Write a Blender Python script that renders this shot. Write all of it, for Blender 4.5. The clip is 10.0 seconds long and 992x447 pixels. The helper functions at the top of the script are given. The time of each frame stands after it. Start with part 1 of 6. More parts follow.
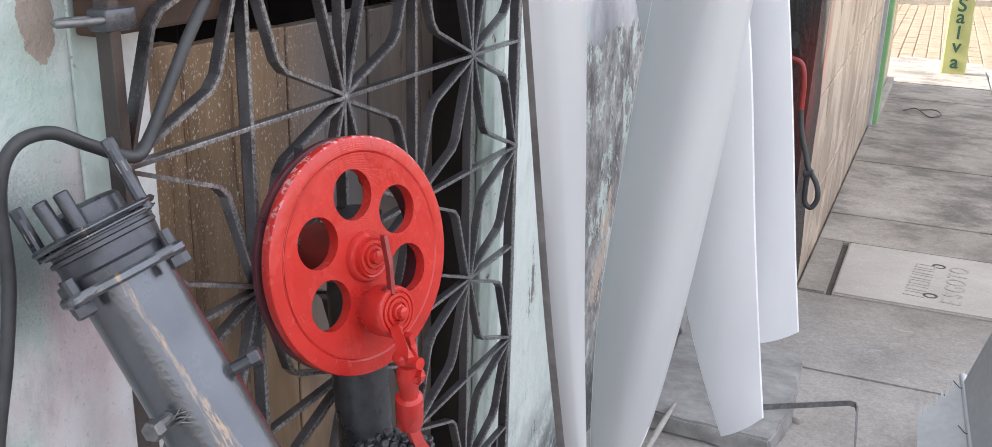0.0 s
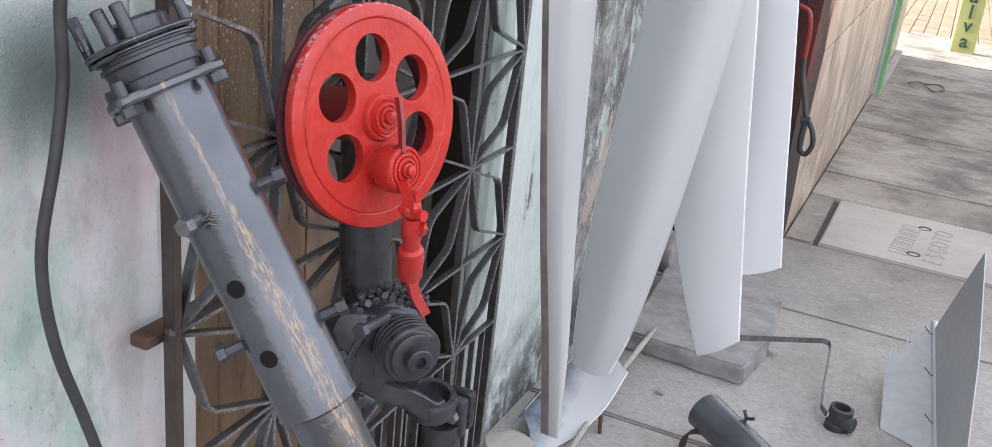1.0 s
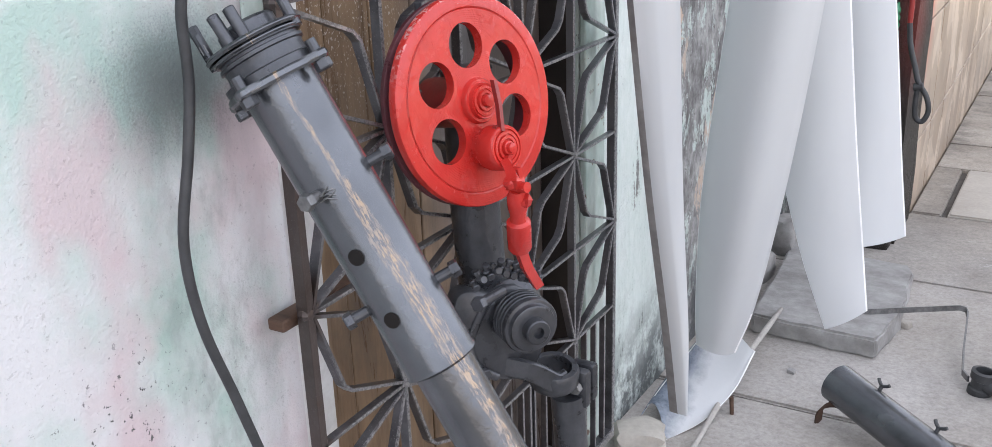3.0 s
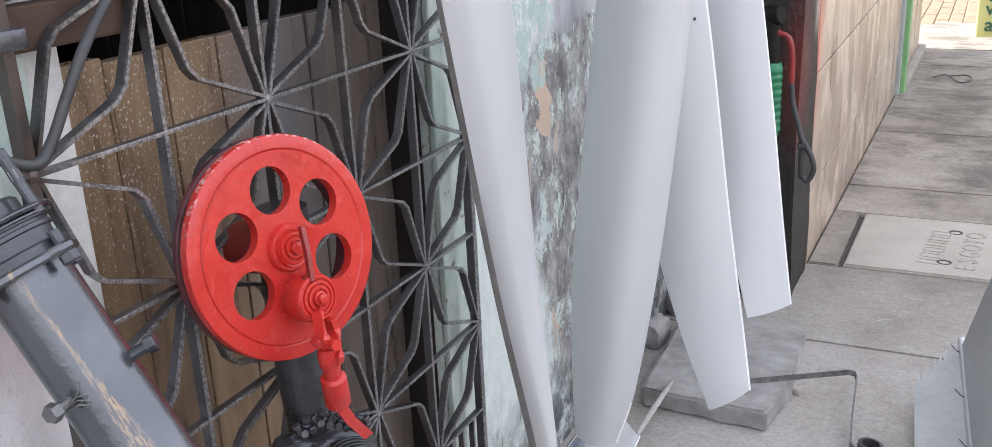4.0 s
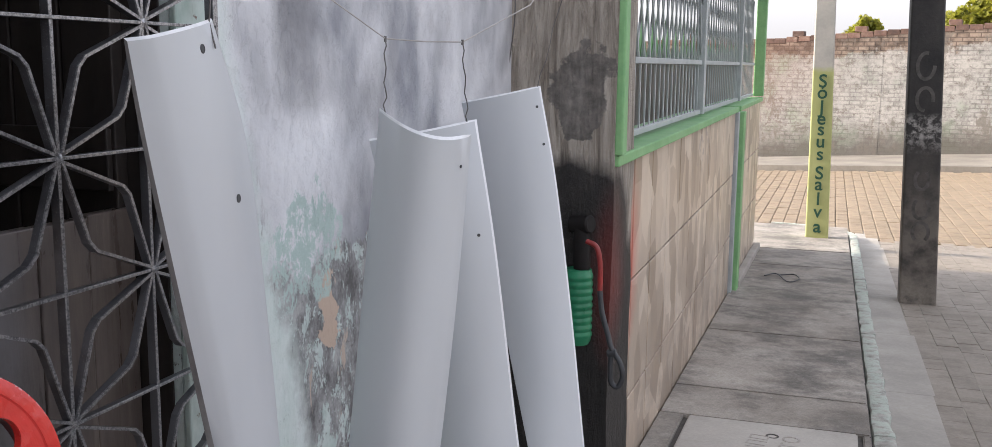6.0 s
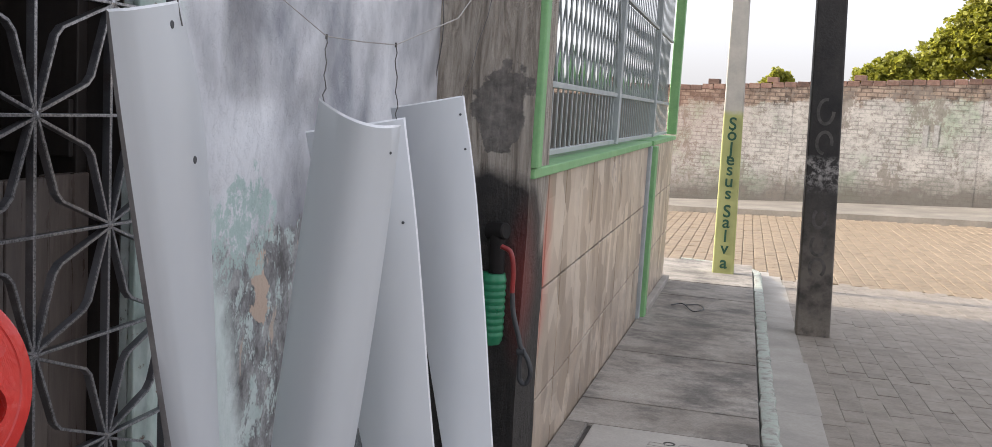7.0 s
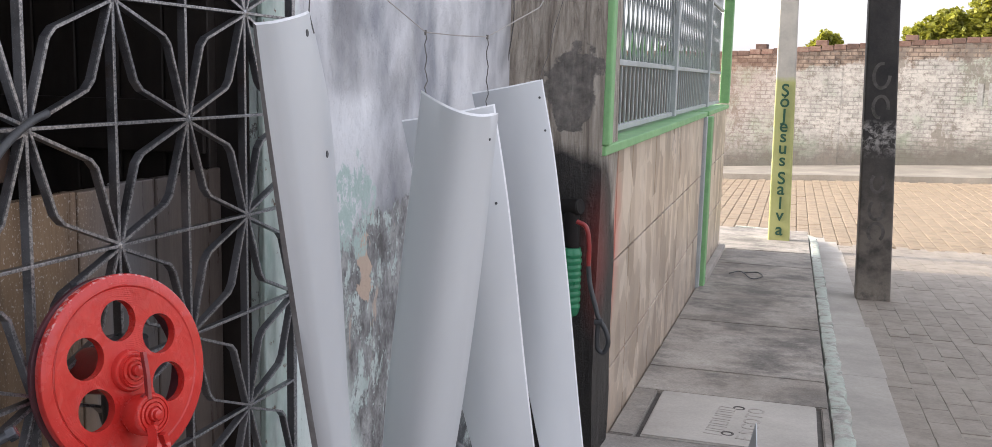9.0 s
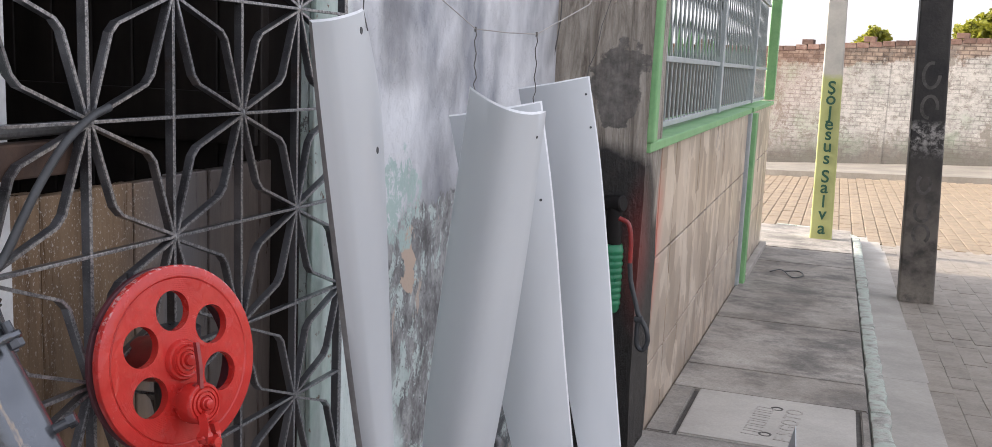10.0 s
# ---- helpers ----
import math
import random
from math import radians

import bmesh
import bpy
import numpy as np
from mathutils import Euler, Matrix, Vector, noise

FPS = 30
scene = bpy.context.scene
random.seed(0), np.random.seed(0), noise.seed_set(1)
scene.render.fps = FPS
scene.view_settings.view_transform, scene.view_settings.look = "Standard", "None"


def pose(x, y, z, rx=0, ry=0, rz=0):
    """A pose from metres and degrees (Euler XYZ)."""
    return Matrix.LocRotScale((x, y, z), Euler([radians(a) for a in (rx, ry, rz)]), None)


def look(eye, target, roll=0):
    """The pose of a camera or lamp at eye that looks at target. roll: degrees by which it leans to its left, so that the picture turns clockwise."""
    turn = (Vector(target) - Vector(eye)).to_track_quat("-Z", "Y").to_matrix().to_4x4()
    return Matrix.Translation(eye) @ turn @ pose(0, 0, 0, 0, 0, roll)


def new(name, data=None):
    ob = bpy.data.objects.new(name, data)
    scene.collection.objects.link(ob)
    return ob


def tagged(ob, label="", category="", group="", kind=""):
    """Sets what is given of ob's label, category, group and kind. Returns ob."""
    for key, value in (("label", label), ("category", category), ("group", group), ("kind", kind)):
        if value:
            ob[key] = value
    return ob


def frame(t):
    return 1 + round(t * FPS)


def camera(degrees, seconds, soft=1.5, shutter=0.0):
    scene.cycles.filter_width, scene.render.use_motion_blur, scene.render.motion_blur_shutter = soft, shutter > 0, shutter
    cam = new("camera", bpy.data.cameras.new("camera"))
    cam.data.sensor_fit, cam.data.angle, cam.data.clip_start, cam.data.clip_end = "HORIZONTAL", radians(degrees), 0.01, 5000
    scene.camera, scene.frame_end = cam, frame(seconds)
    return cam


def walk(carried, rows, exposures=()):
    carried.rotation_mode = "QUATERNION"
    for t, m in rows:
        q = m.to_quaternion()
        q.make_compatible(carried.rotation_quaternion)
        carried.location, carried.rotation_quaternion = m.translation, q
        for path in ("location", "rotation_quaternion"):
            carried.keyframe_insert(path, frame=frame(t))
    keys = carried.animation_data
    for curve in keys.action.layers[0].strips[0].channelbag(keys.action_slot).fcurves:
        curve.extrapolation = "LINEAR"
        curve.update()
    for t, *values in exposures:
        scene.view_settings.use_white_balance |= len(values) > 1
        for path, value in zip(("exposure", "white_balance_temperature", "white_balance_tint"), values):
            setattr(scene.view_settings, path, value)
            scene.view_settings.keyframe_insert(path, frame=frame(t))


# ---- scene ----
cam = camera(52.5, 10.0, soft=0.75)
PATH = [
    (0, (0.569, 0.155, 1.131), (-0.181, 1.895, 0.489), 1.5),
    (0.5, (0.599, 0.083, 1.081), (-0.143, 1.82, 0.424), 3.9),
    (1, (0.607, 0.063, 1.075), (-0.117, 1.778, 0.344), 6.2),
    (1.5, (0.632, 0.057, 1.08), (-0.091, 1.765, 0.332), 6.1),
    (2, (0.633, 0.015, 1.042), (-0.171, 1.704, 0.335), 1.9),
    (2.2, (0.635, -0.006, 1.037), (-0.246, 1.653, 0.349), 0.6),
    (3.3, (0.69, 0.039, 1.039), (-0.26, 1.655, 0.343), -2.0),
    (3.5, (0.716, 0.074, 1.062), (-0.212, 1.711, 0.386), -2.1),
    (4, (0.723, 0.168, 1.136), (-0.119, 1.861, 0.484), -2.7),
    (4.5, (0.733, 0.159, 1.201), (-0.08, 1.9, 0.649), -1.9),
    (5, (0.745, 0.169, 1.213), (-0.029, 1.941, 0.703), -0.6),
    (5.5, (0.806, 0.216, 1.212), (0.14, 2.057, 0.803), 0.4),
    (6, (0.852, 0.28, 1.186), (0.22, 2.152, 0.872), 0.6),
    (6.2, (0.864, 0.293, 1.174), (0.232, 2.169, 0.893), 0.2),
    (7.3, (0.914, 0.014, 1.118), (0.489, 1.954, 0.88), 4.9),
    (7.5, (0.902, -0.008, 1.124), (0.498, 1.929, 0.831), 5.0),
    (8, (0.841, -0.044, 1.13), (0.434, 1.88, 0.766), 3.0),
    (8.5, (0.825, -0.058, 1.129), (0.323, 1.843, 0.764), 2.4),
    (9, (0.851, -0.056, 1.148), (0.286, 1.84, 0.854), 1.4),
    (9.5, (0.853, -0.065, 1.142), (0.263, 1.826, 0.865), 1.0),
    (10, (0.84, -0.068, 1.163), (0.205, 1.802, 0.846), 2.5),
]
LIGHTEN = [(0, 2.74, 5850, 12), (0.5, 2.68, 5850, 12), (2.0, 2.80, 5850, 12), (3.5, 2.86, 5850, 12), (4.5, 2.54, 5850, 13), (5.5, 2.22, 5800, 13), (7.3, 1.95, 5800, 12), (8.5, 2.22, 5800, 13), (10, 2.22, 5800, 13)]
walk(cam, [(t, look(eye, target, roll)) for t, eye, target, roll in PATH], LIGHTEN)

# ---- light ----
world = bpy.data.worlds.new("sky_world")
scene.world = world
world.use_nodes = True
wn = world.node_tree
sky = wn.nodes.new("ShaderNodeTexSky")
sky.sky_type = "NISHITA"
sky.sun_disc = False
SUN_ELEV, SUN_AZ = 24.0, 266.0  # degrees; azimuth clockwise from +y
sky.sun_elevation = radians(SUN_ELEV)
sky.sun_rotation = radians(SUN_AZ)
sky.air_density, sky.dust_density, sky.ozone_density = 0.8, 7.0, 0.5
haze = wn.nodes.new("ShaderNodeHueSaturation")  # thin white haze pales the blue
haze.inputs["Saturation"].default_value = 0.4
veil = wn.nodes.new("ShaderNodeMix")  # bright milky haze over the whole sky
veil.data_type = "RGBA"
veil.inputs[0].default_value = 0.5
veil.inputs[7].default_value = (2.72, 2.51, 2.25, 1)
wn.links.new(sky.outputs[0], haze.inputs["Color"])
wn.links.new(haze.outputs[0], veil.inputs[6])
wn.links.new(veil.outputs[2], wn.nodes["Background"].inputs[0])
wn.nodes["Background"].inputs[1].default_value = 0.15
sun = new("sun", bpy.data.lights.new("sun", "SUN"))
sun.data.energy, sun.data.angle, sun.data.color = 1.45, radians(0.6), (1.0, 0.80, 0.52)
to_sun = Vector((math.sin(radians(SUN_AZ)) * math.cos(radians(SUN_ELEV)), math.cos(radians(SUN_AZ)) * math.cos(radians(SUN_ELEV)), math.sin(radians(SUN_ELEV))))
sun.matrix_world = look((0, 0, 30), Vector((0, 0, 30)) - to_sun)

# ---- materials ----


class Nodes:
    """A small wrapper to write node materials in few lines."""

    def __init__(self, name):
        self.m = bpy.data.materials.new(name)
        self.m.use_nodes = True
        self.t = self.m.node_tree
        self.b = self.t.nodes["Principled BSDF"]
        self.pos = self.t.nodes.new("ShaderNodeNewGeometry").outputs["Position"]

    def put(self, kind, **links):
        n = self.t.nodes.new(kind)
        for k, v in links.items():
            self.feed(n.inputs[k.replace("_", " ")], v)
        return n

    def feed(self, socket, v):
        if isinstance(v, bpy.types.NodeSocket):
            self.t.links.new(v, socket)
        else:
            socket.default_value = v

    def scaled(self, s, src=None):
        n = self.t.nodes.new("ShaderNodeVectorMath")
        n.operation = "MULTIPLY"
        self.feed(n.inputs[0], src or self.pos)
        n.inputs[1].default_value = s
        return n.outputs[0]

    def noise(self, scale, detail=5.0, rough=0.6, stretch=(1, 1, 1), warp=0.0):
        n = self.put("ShaderNodeTexNoise", Vector=self.scaled(stretch), Scale=scale, Detail=detail, Roughness=rough, Distortion=warp)
        return n.outputs[0]

    def ramp(self, fac, *stops):
        n = self.t.nodes.new("ShaderNodeValToRGB")
        self.feed(n.inputs[0], fac)
        e = n.color_ramp.elements
        while len(e) < len(stops):
            e.new(0.5)
        for el, (p, c) in zip(e, stops):
            el.position = p
            el.color = (*c, 1) if isinstance(c, tuple) else (c, c, c, 1)
        return n.outputs[0]

    def mix(self, fac, a, b, how="MIX"):
        n = self.t.nodes.new("ShaderNodeMix")
        n.data_type, n.blend_type = "RGBA", how
        self.feed(n.inputs[0], fac)
        self.feed(n.inputs[6], (*a, 1) if isinstance(a, tuple) else a)
        self.feed(n.inputs[7], (*b, 1) if isinstance(b, tuple) else b)
        return n.outputs[2]

    def math(self, op, a, b=0.0):
        n = self.t.nodes.new("ShaderNodeMath")
        n.operation = op
        self.feed(n.inputs[0], a)
        self.feed(n.inputs[1], b)
        return n.outputs[0]

    def axis(self, i):
        return self.put("ShaderNodeSeparateXYZ", Vector=self.pos).outputs[i]

    def near(self, centre, radius, squash=(1, 1, 1), wobble=0.0, wscale=6):
        """1 inside a soft blot round centre, 0 outside."""
        v = self.t.nodes.new("ShaderNodeVectorMath")
        v.operation = "SUBTRACT"
        self.feed(v.inputs[0], self.pos)
        v.inputs[1].default_value = centre
        le = self.t.nodes.new("ShaderNodeVectorMath")
        le.operation = "LENGTH"
        self.feed(le.inputs[0], self.scaled(squash, v.outputs[0]))
        d = le.outputs[1]
        if wobble:
            d = self.math("ADD", d, self.math("MULTIPLY", self.math("SUBTRACT", self.noise(wscale), 0.5), wobble))
        mr = self.put("ShaderNodeMapRange", Value=d)
        for i, val in ((1, radius), (2, 0.0), (3, 0.0), (4, 1.0)):
            mr.inputs[i].default_value = val
        mr.interpolation_type = "SMOOTHSTEP"
        return mr.outputs[0]

    def between(self, v, lo, hi):
        mr = self.put("ShaderNodeMapRange", Value=v)
        mr.inputs[1].default_value, mr.inputs[2].default_value = lo, hi
        return mr.outputs[0]

    def done(self, colour, rough=0.6, metal=0.0, bumps=(), spec=0.5):
        self.feed(self.b.inputs["Base Color"], (*colour, 1) if isinstance(colour, tuple) else colour)
        self.feed(self.b.inputs["Roughness"], rough)
        self.feed(self.b.inputs["Metallic"], metal)
        self.b.inputs["Specular IOR Level"].default_value = spec
        last = None
        for height, dist, strength in bumps:
            n = self.put("ShaderNodeBump", Height=height, Distance=dist, Strength=strength)
            if last:
                self.t.links.new(last, n.inputs["Normal"])
            last = n.outputs[0]
        if last:
            self.t.links.new(last, self.b.inputs["Normal"])
        return self.m


def plain(name, a, b, scale=12.0, rough=0.6, metal=0.0, bump=0.15, bscale=150, stretch=(1, 1, 1), spec=0.5, fleck=None):
    n = Nodes(name)
    c = n.ramp(n.noise(scale, 6, 0.65, stretch), (0.3, a), (0.7, b))
    fine = n.noise(bscale, 4, 0.6, stretch)
    c = n.mix(0.35, c, n.ramp(fine, (0.25, 0.55), (0.75, 1.0)), "MULTIPLY")
    if fleck:
        c = n.mix(n.ramp(n.noise(bscale * 0.6, 3), (0.66, 0.0), (0.72, 1.0)), c, fleck)
    r = n.ramp(n.noise(scale * 2), (0.3, max(0.02, rough - 0.1)), (0.7, min(1, rough + 0.12)))
    return n.done(c, r, metal, ((fine, 0.002, bump),), spec)


def varied(name, cols, rough=0.8, bump=0.4, bscale=60, stretch=(1, 1, 1), spread=0.25):
    """Pieces that differ from one another, by their own random number."""
    n = Nodes(name)
    rnd = n.t.nodes.new("ShaderNodeObjectInfo").outputs["Random"]
    isl = n.t.nodes.new("ShaderNodeNewGeometry").outputs["Random Per Island"]
    k = n.math("FRACT", n.math("ADD", rnd, isl))
    c = n.ramp(n.noise(7, 6, 0.7, stretch), (0.28, cols[0]), (0.5, cols[1]), (0.75, cols[2]))
    c = n.mix(1.0, c, n.ramp(k, (0.0, 1.0 - spread), (1.0, 1.0)), "MULTIPLY")
    fine = n.noise(bscale, 6, 0.7, stretch)
    c = n.mix(0.5, c, n.ramp(fine, (0.3, 0.6), (0.7, 1.05)), "MULTIPLY")
    return n.done(c, rough, 0, ((fine, 0.004, bump), (n.noise(bscale * 0.2), 0.01, bump * 0.5)))


def wall_left_material():
    n = Nodes("white_mint_wall_paint")
    big = n.noise(4.2, 5, 0.6)
    c = n.ramp(big, (0.38, (0.40, 0.52, 0.475)), (0.47, (0.53, 0.585, 0.57)), (0.56, (0.62, 0.62, 0.635)))
    pink = n.ramp(n.noise(4.6, 4, 0.55, (1, 1.3, 0.8)), (0.50, 0.0), (0.62, 0.85))
    c = n.mix(pink, c, (0.56, 0.455, 0.48))
    rub = n.math("MULTIPLY", n.near((-0.045, 0.655, 0.60), 0.30, (1, 2.4, 0.7), 0.2, 9), n.ramp(n.noise(20, 7, 0.7, (1, 1.6, 0.7)), (0.46, 0.0), (0.64, 0.5)))
    c = n.mix(rub, c, (0.20, 0.21, 0.215))
    smear = n.ramp(n.noise(5.0, 6, 0.65, (1, 1.6, 0.6)), (0.54, 0.0), (0.74, 0.5))
    c = n.mix(smear, c, (0.42, 0.44, 0.45))
    spray = n.near((-0.045, 0.652, 0.848), 0.105, (1, 0.75, 1.0), 0.06, 7)
    mist = n.ramp(n.math("ADD", n.math("MULTIPLY", n.near((-0.045, 0.645, 0.852), 0.125, (1, 0.8, 1.0), 0.06, 8), 0.40), n.math("MULTIPLY", n.noise(420, 2), 0.6)), (0.48, 0.0), (0.66, 0.32))
    c = n.mix(n.math("MULTIPLY", spray, 0.72), c, (0.06, 0.06, 0.072))
    c = n.mix(mist, c, (0.10, 0.10, 0.11))
    strip = n.near((-0.045, 0.70, 1.05), 0.16, (1, 5.0, 0.6), 0.06)
    c = n.mix(n.math("MULTIPLY", strip, 0.6), c, (0.36, 0.52, 0.44))
    flake = n.near((-0.045, 0.710, 1.034), 0.062, (1, 2.2, 0.8), 0.07, 22)
    c = n.mix(n.ramp(flake, (0.42, 0.0), (0.46, 1.0)), c, (0.33, 0.28, 0.24))
    speck = n.ramp(n.noise(150, 3, 0.7), (0.63, 0.0), (0.67, 1.0))
    blot = n.near((-0.045, 0.53, 0.56), 0.14, (1, 1, 1), 0.1, 10)
    c = n.mix(n.math("MULTIPLY", speck, n.math("ADD", n.math("MULTIPLY", blot, 0.9), 0.22)), c, (0.08, 0.08, 0.08))
    return n.done(c, 0.85, 0, ((n.noise(180, 4), 0.003, 0.6), (n.noise(14, 5), 0.008, 0.4)))


def wall_right_material():
    n = Nodes("peeling_grey_wall")
    z, y = n.axis(2), n.axis(1)
    top = n.ramp(n.noise(3.4, 5, 0.55, (1, 1.2, 0.75)), (0.34, (0.27, 0.28, 0.31)), (0.5, (0.53, 0.535, 0.56)), (0.66, (0.70, 0.705, 0.725)))
    soot = n.ramp(n.noise(2.7, 4, 0.5, (1, 1.3, 0.85), 0.2), (0.54, 0.0), (0.70, 0.6))
    top = n.mix(soot, top, (0.10, 0.10, 0.11))
    low = n.ramp(n.noise(13, 9, 0.78, (1, 1.3, 0.9)), (0.38, (0.11, 0.105, 0.105)), (0.5, (0.25, 0.25, 0.25)), (0.62, (0.42, 0.42, 0.415)))
    mint = n.ramp(n.noise(11, 10, 0.8, (1, 1.3, 0.8), 0.3), (0.53, 0.0), (0.55, 0.9))
    low = n.mix(mint, low, n.ramp(n.noise(30), (0.3, (0.46, 0.56, 0.53)), (0.7, (0.66, 0.72, 0.70))))
    pale = n.ramp(n.noise(6.5, 9, 0.75, (1, 1.4, 0.6), 0.5), (0.59, 0.0), (0.61, 1.0))
    low = n.mix(pale, low, (0.50, 0.41, 0.34))
    pit = n.ramp(n.noise(70, 5, 0.75), (0.60, 0.0), (0.65, 0.8))
    low = n.mix(pit, low, (0.11, 0.10, 0.095))
    edge = n.math("ADD", z, n.math("MULTIPLY", n.math("SUBTRACT", n.noise(7, 6, 0.7), 0.5), 0.22))
    up = n.between(edge, 0.835, 0.85)
    c = n.mix(up, low, top)
    cream = n.near((-0.05, 1.95, 0.70), 0.11, (1, 1.5, 0.8), 0.22, 16)
    c = n.mix(n.ramp(cream, (0.4, 0.0), (0.45, 1.0)), c, (0.55, 0.43, 0.34))
    green = n.math("MULTIPLY", n.near((-0.05, 1.86, 0.845), 0.20, (1, 0.9, 1.2), 0.3, 14), n.ramp(n.noise(26, 9, 0.85, (1, 1.2, 0.8), 0.3), (0.47, 0.0), (0.51, 1.0)))
    c = n.mix(n.ramp(green, (0.3, 0.0), (0.4, 1.0)), c, (0.44, 0.55, 0.52))
    left = n.between(n.math("ADD", n.math("ADD", y, n.math("MULTIPLY", z, 0.33)), n.math("MULTIPLY", n.noise(9, 6), 0.16)), 2.14, 2.08)
    mintleft = n.ramp(n.noise(11, 10, 0.78, (1, 2.0, 0.6)), (0.385, (0.20, 0.20, 0.195)), (0.405, (0.58, 0.66, 0.63)), (0.7, (0.72, 0.77, 0.76)))
    c = n.mix(left, c, mintleft)
    # Darker towards the bottom, the band reaching higher beyond y 2.1.
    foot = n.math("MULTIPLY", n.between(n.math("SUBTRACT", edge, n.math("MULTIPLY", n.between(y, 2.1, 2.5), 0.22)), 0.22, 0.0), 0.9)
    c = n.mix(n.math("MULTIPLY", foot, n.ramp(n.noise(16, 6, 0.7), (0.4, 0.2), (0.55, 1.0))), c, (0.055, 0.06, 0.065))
    return n.done(c, 0.85, 0, ((n.noise(140, 5), 0.002, 0.4), (mint, 0.002, 0.5), (n.noise(16, 6), 0.008, 0.4)))


C0 = Vector((0.0552, 0.6702, 0.852))  # middle of the mast pipe's flange, and the pipe's direction
AX = Vector((0.4959, 0.0741, -0.88)).normalized()
R1 = 0.0347
cam_side = Vector((0.49, -0.62, 0.31))
cam_side = (cam_side - AX * cam_side.dot(AX)).normalized()
lat = AX.cross(cam_side).normalized()
if lat.x < 0:
    lat = -lat

def pipe_material():
    n = Nodes("worn_grey_pipe_paint")
    base = n.ramp(n.noise(10, 5), (0.35, (0.092, 0.097, 0.108)), (0.7, (0.15, 0.158, 0.174)))
    rel = n.t.nodes.new("ShaderNodeVectorMath")
    rel.operation = "SUBTRACT"
    n.feed(rel.inputs[0], n.pos)
    rel.inputs[1].default_value = C0

    def along(v):
        d = n.t.nodes.new("ShaderNodeVectorMath")
        d.operation = "DOT_PRODUCT"
        n.feed(d.inputs[0], rel.outputs[0])
        d.inputs[1].default_value = v
        return d.outputs["Value"]

    run, side_way = along(AX), along(lat)
    drift = n.math("MULTIPLY", n.math("SUBTRACT", n.noise(30, 5, 0.7), 0.5), 0.012)
    combed = n.put("ShaderNodeCombineXYZ", X=n.math("MULTIPLY", side_way, 420.0), Y=n.math("MULTIPLY", run, 60.0), Z=0.0).outputs[0]
    streak = n.put("ShaderNodeTexNoise", Vector=combed, Scale=1.0, Detail=5.0, Roughness=0.75).outputs[0]
    off = n.math("ABSOLUTE", n.math("ADD", n.math("SUBTRACT", side_way, n.math("MULTIPLY", run, 0.045)), drift))
    wide = n.ramp(run, (0.02, 0.002), (0.09, 0.003), (0.15, 0.008), (0.27, 0.010), (0.34, 0.005))
    worn = n.between(n.math("DIVIDE", off, wide), 1.1, 0.6)
    worn = n.math("MULTIPLY", worn, n.between(along(cam_side), 0.0, 0.01))
    k = n.math("MULTIPLY", worn, n.ramp(streak, (0.47, 0.05), (0.57, 0.7)))
    c = n.mix(k, base, n.ramp(n.noise(60, 5), (0.38, (0.44, 0.30, 0.17)), (0.62, (0.32, 0.26, 0.21))))
    sheen = n.ramp(n.noise(6, 5, 0.6), (0.3, 0.14), (0.7, 0.30))
    return n.done(c, sheen, 0.7, ((n.noise(240, 3), 0.001, 0.2), (n.noise(30, 6), 0.002, 0.35)), 0.8)


def column_material():
    n = Nodes("weathered_concrete_column")
    grain = n.noise(9, 8, 0.7, (3.4, 3.4, 0.35), 1.2)
    c = n.ramp(grain, (0.32, (0.17, 0.142, 0.115)), (0.5, (0.42, 0.37, 0.31)), (0.66, (0.60, 0.55, 0.48)))
    hole = n.near((0.175, 3.06, 1.14), 0.20, (1.5, 1, 0.75), 0.34, 7)
    c = n.mix(n.ramp(hole, (0.38, 0.0), (0.46, 0.85)), c, n.ramp(n.noise(30, 6, 0.7), (0.35, (0.09, 0.085, 0.08)), (0.65, (0.24, 0.22, 0.20))))
    z = n.axis(2)
    arch = n.near((0.16, 3.06, 0.645), 0.36, (1.25, 1.0, 1.0), 0.08, 9)  # sprayed black below, round at the top
    lowest = n.between(n.math("ADD", z, n.math("MULTIPLY", n.noise(8, 6, 0.7), 0.06)), 0.74, 0.66)
    black = n.math("MAXIMUM", n.ramp(arch, (0.06, 0.0), (0.22, 1.0)), lowest)
    scorch = n.ramp(n.noise(14, 7, 0.7), (0.35, (0.006, 0.0055, 0.0055)), (0.6, (0.020, 0.017, 0.016)), (0.72, (0.07, 0.055, 0.046)))
    c = n.mix(n.math("MULTIPLY", black, 0.97), c, scorch)
    red = n.near((0.262, 3.06, 0.58), 0.26, (3.2, 1, 0.8), 0.05, 9)
    c = n.mix(n.math("MULTIPLY", red, 0.7), c, (0.24, 0.03, 0.025))
    return n.done(c, n.ramp(black, (0.0, 0.9), (1.0, 0.5)), 0, ((grain, 0.03, 1.0), (n.noise(70, 6, 0.7), 0.008, 0.9)))


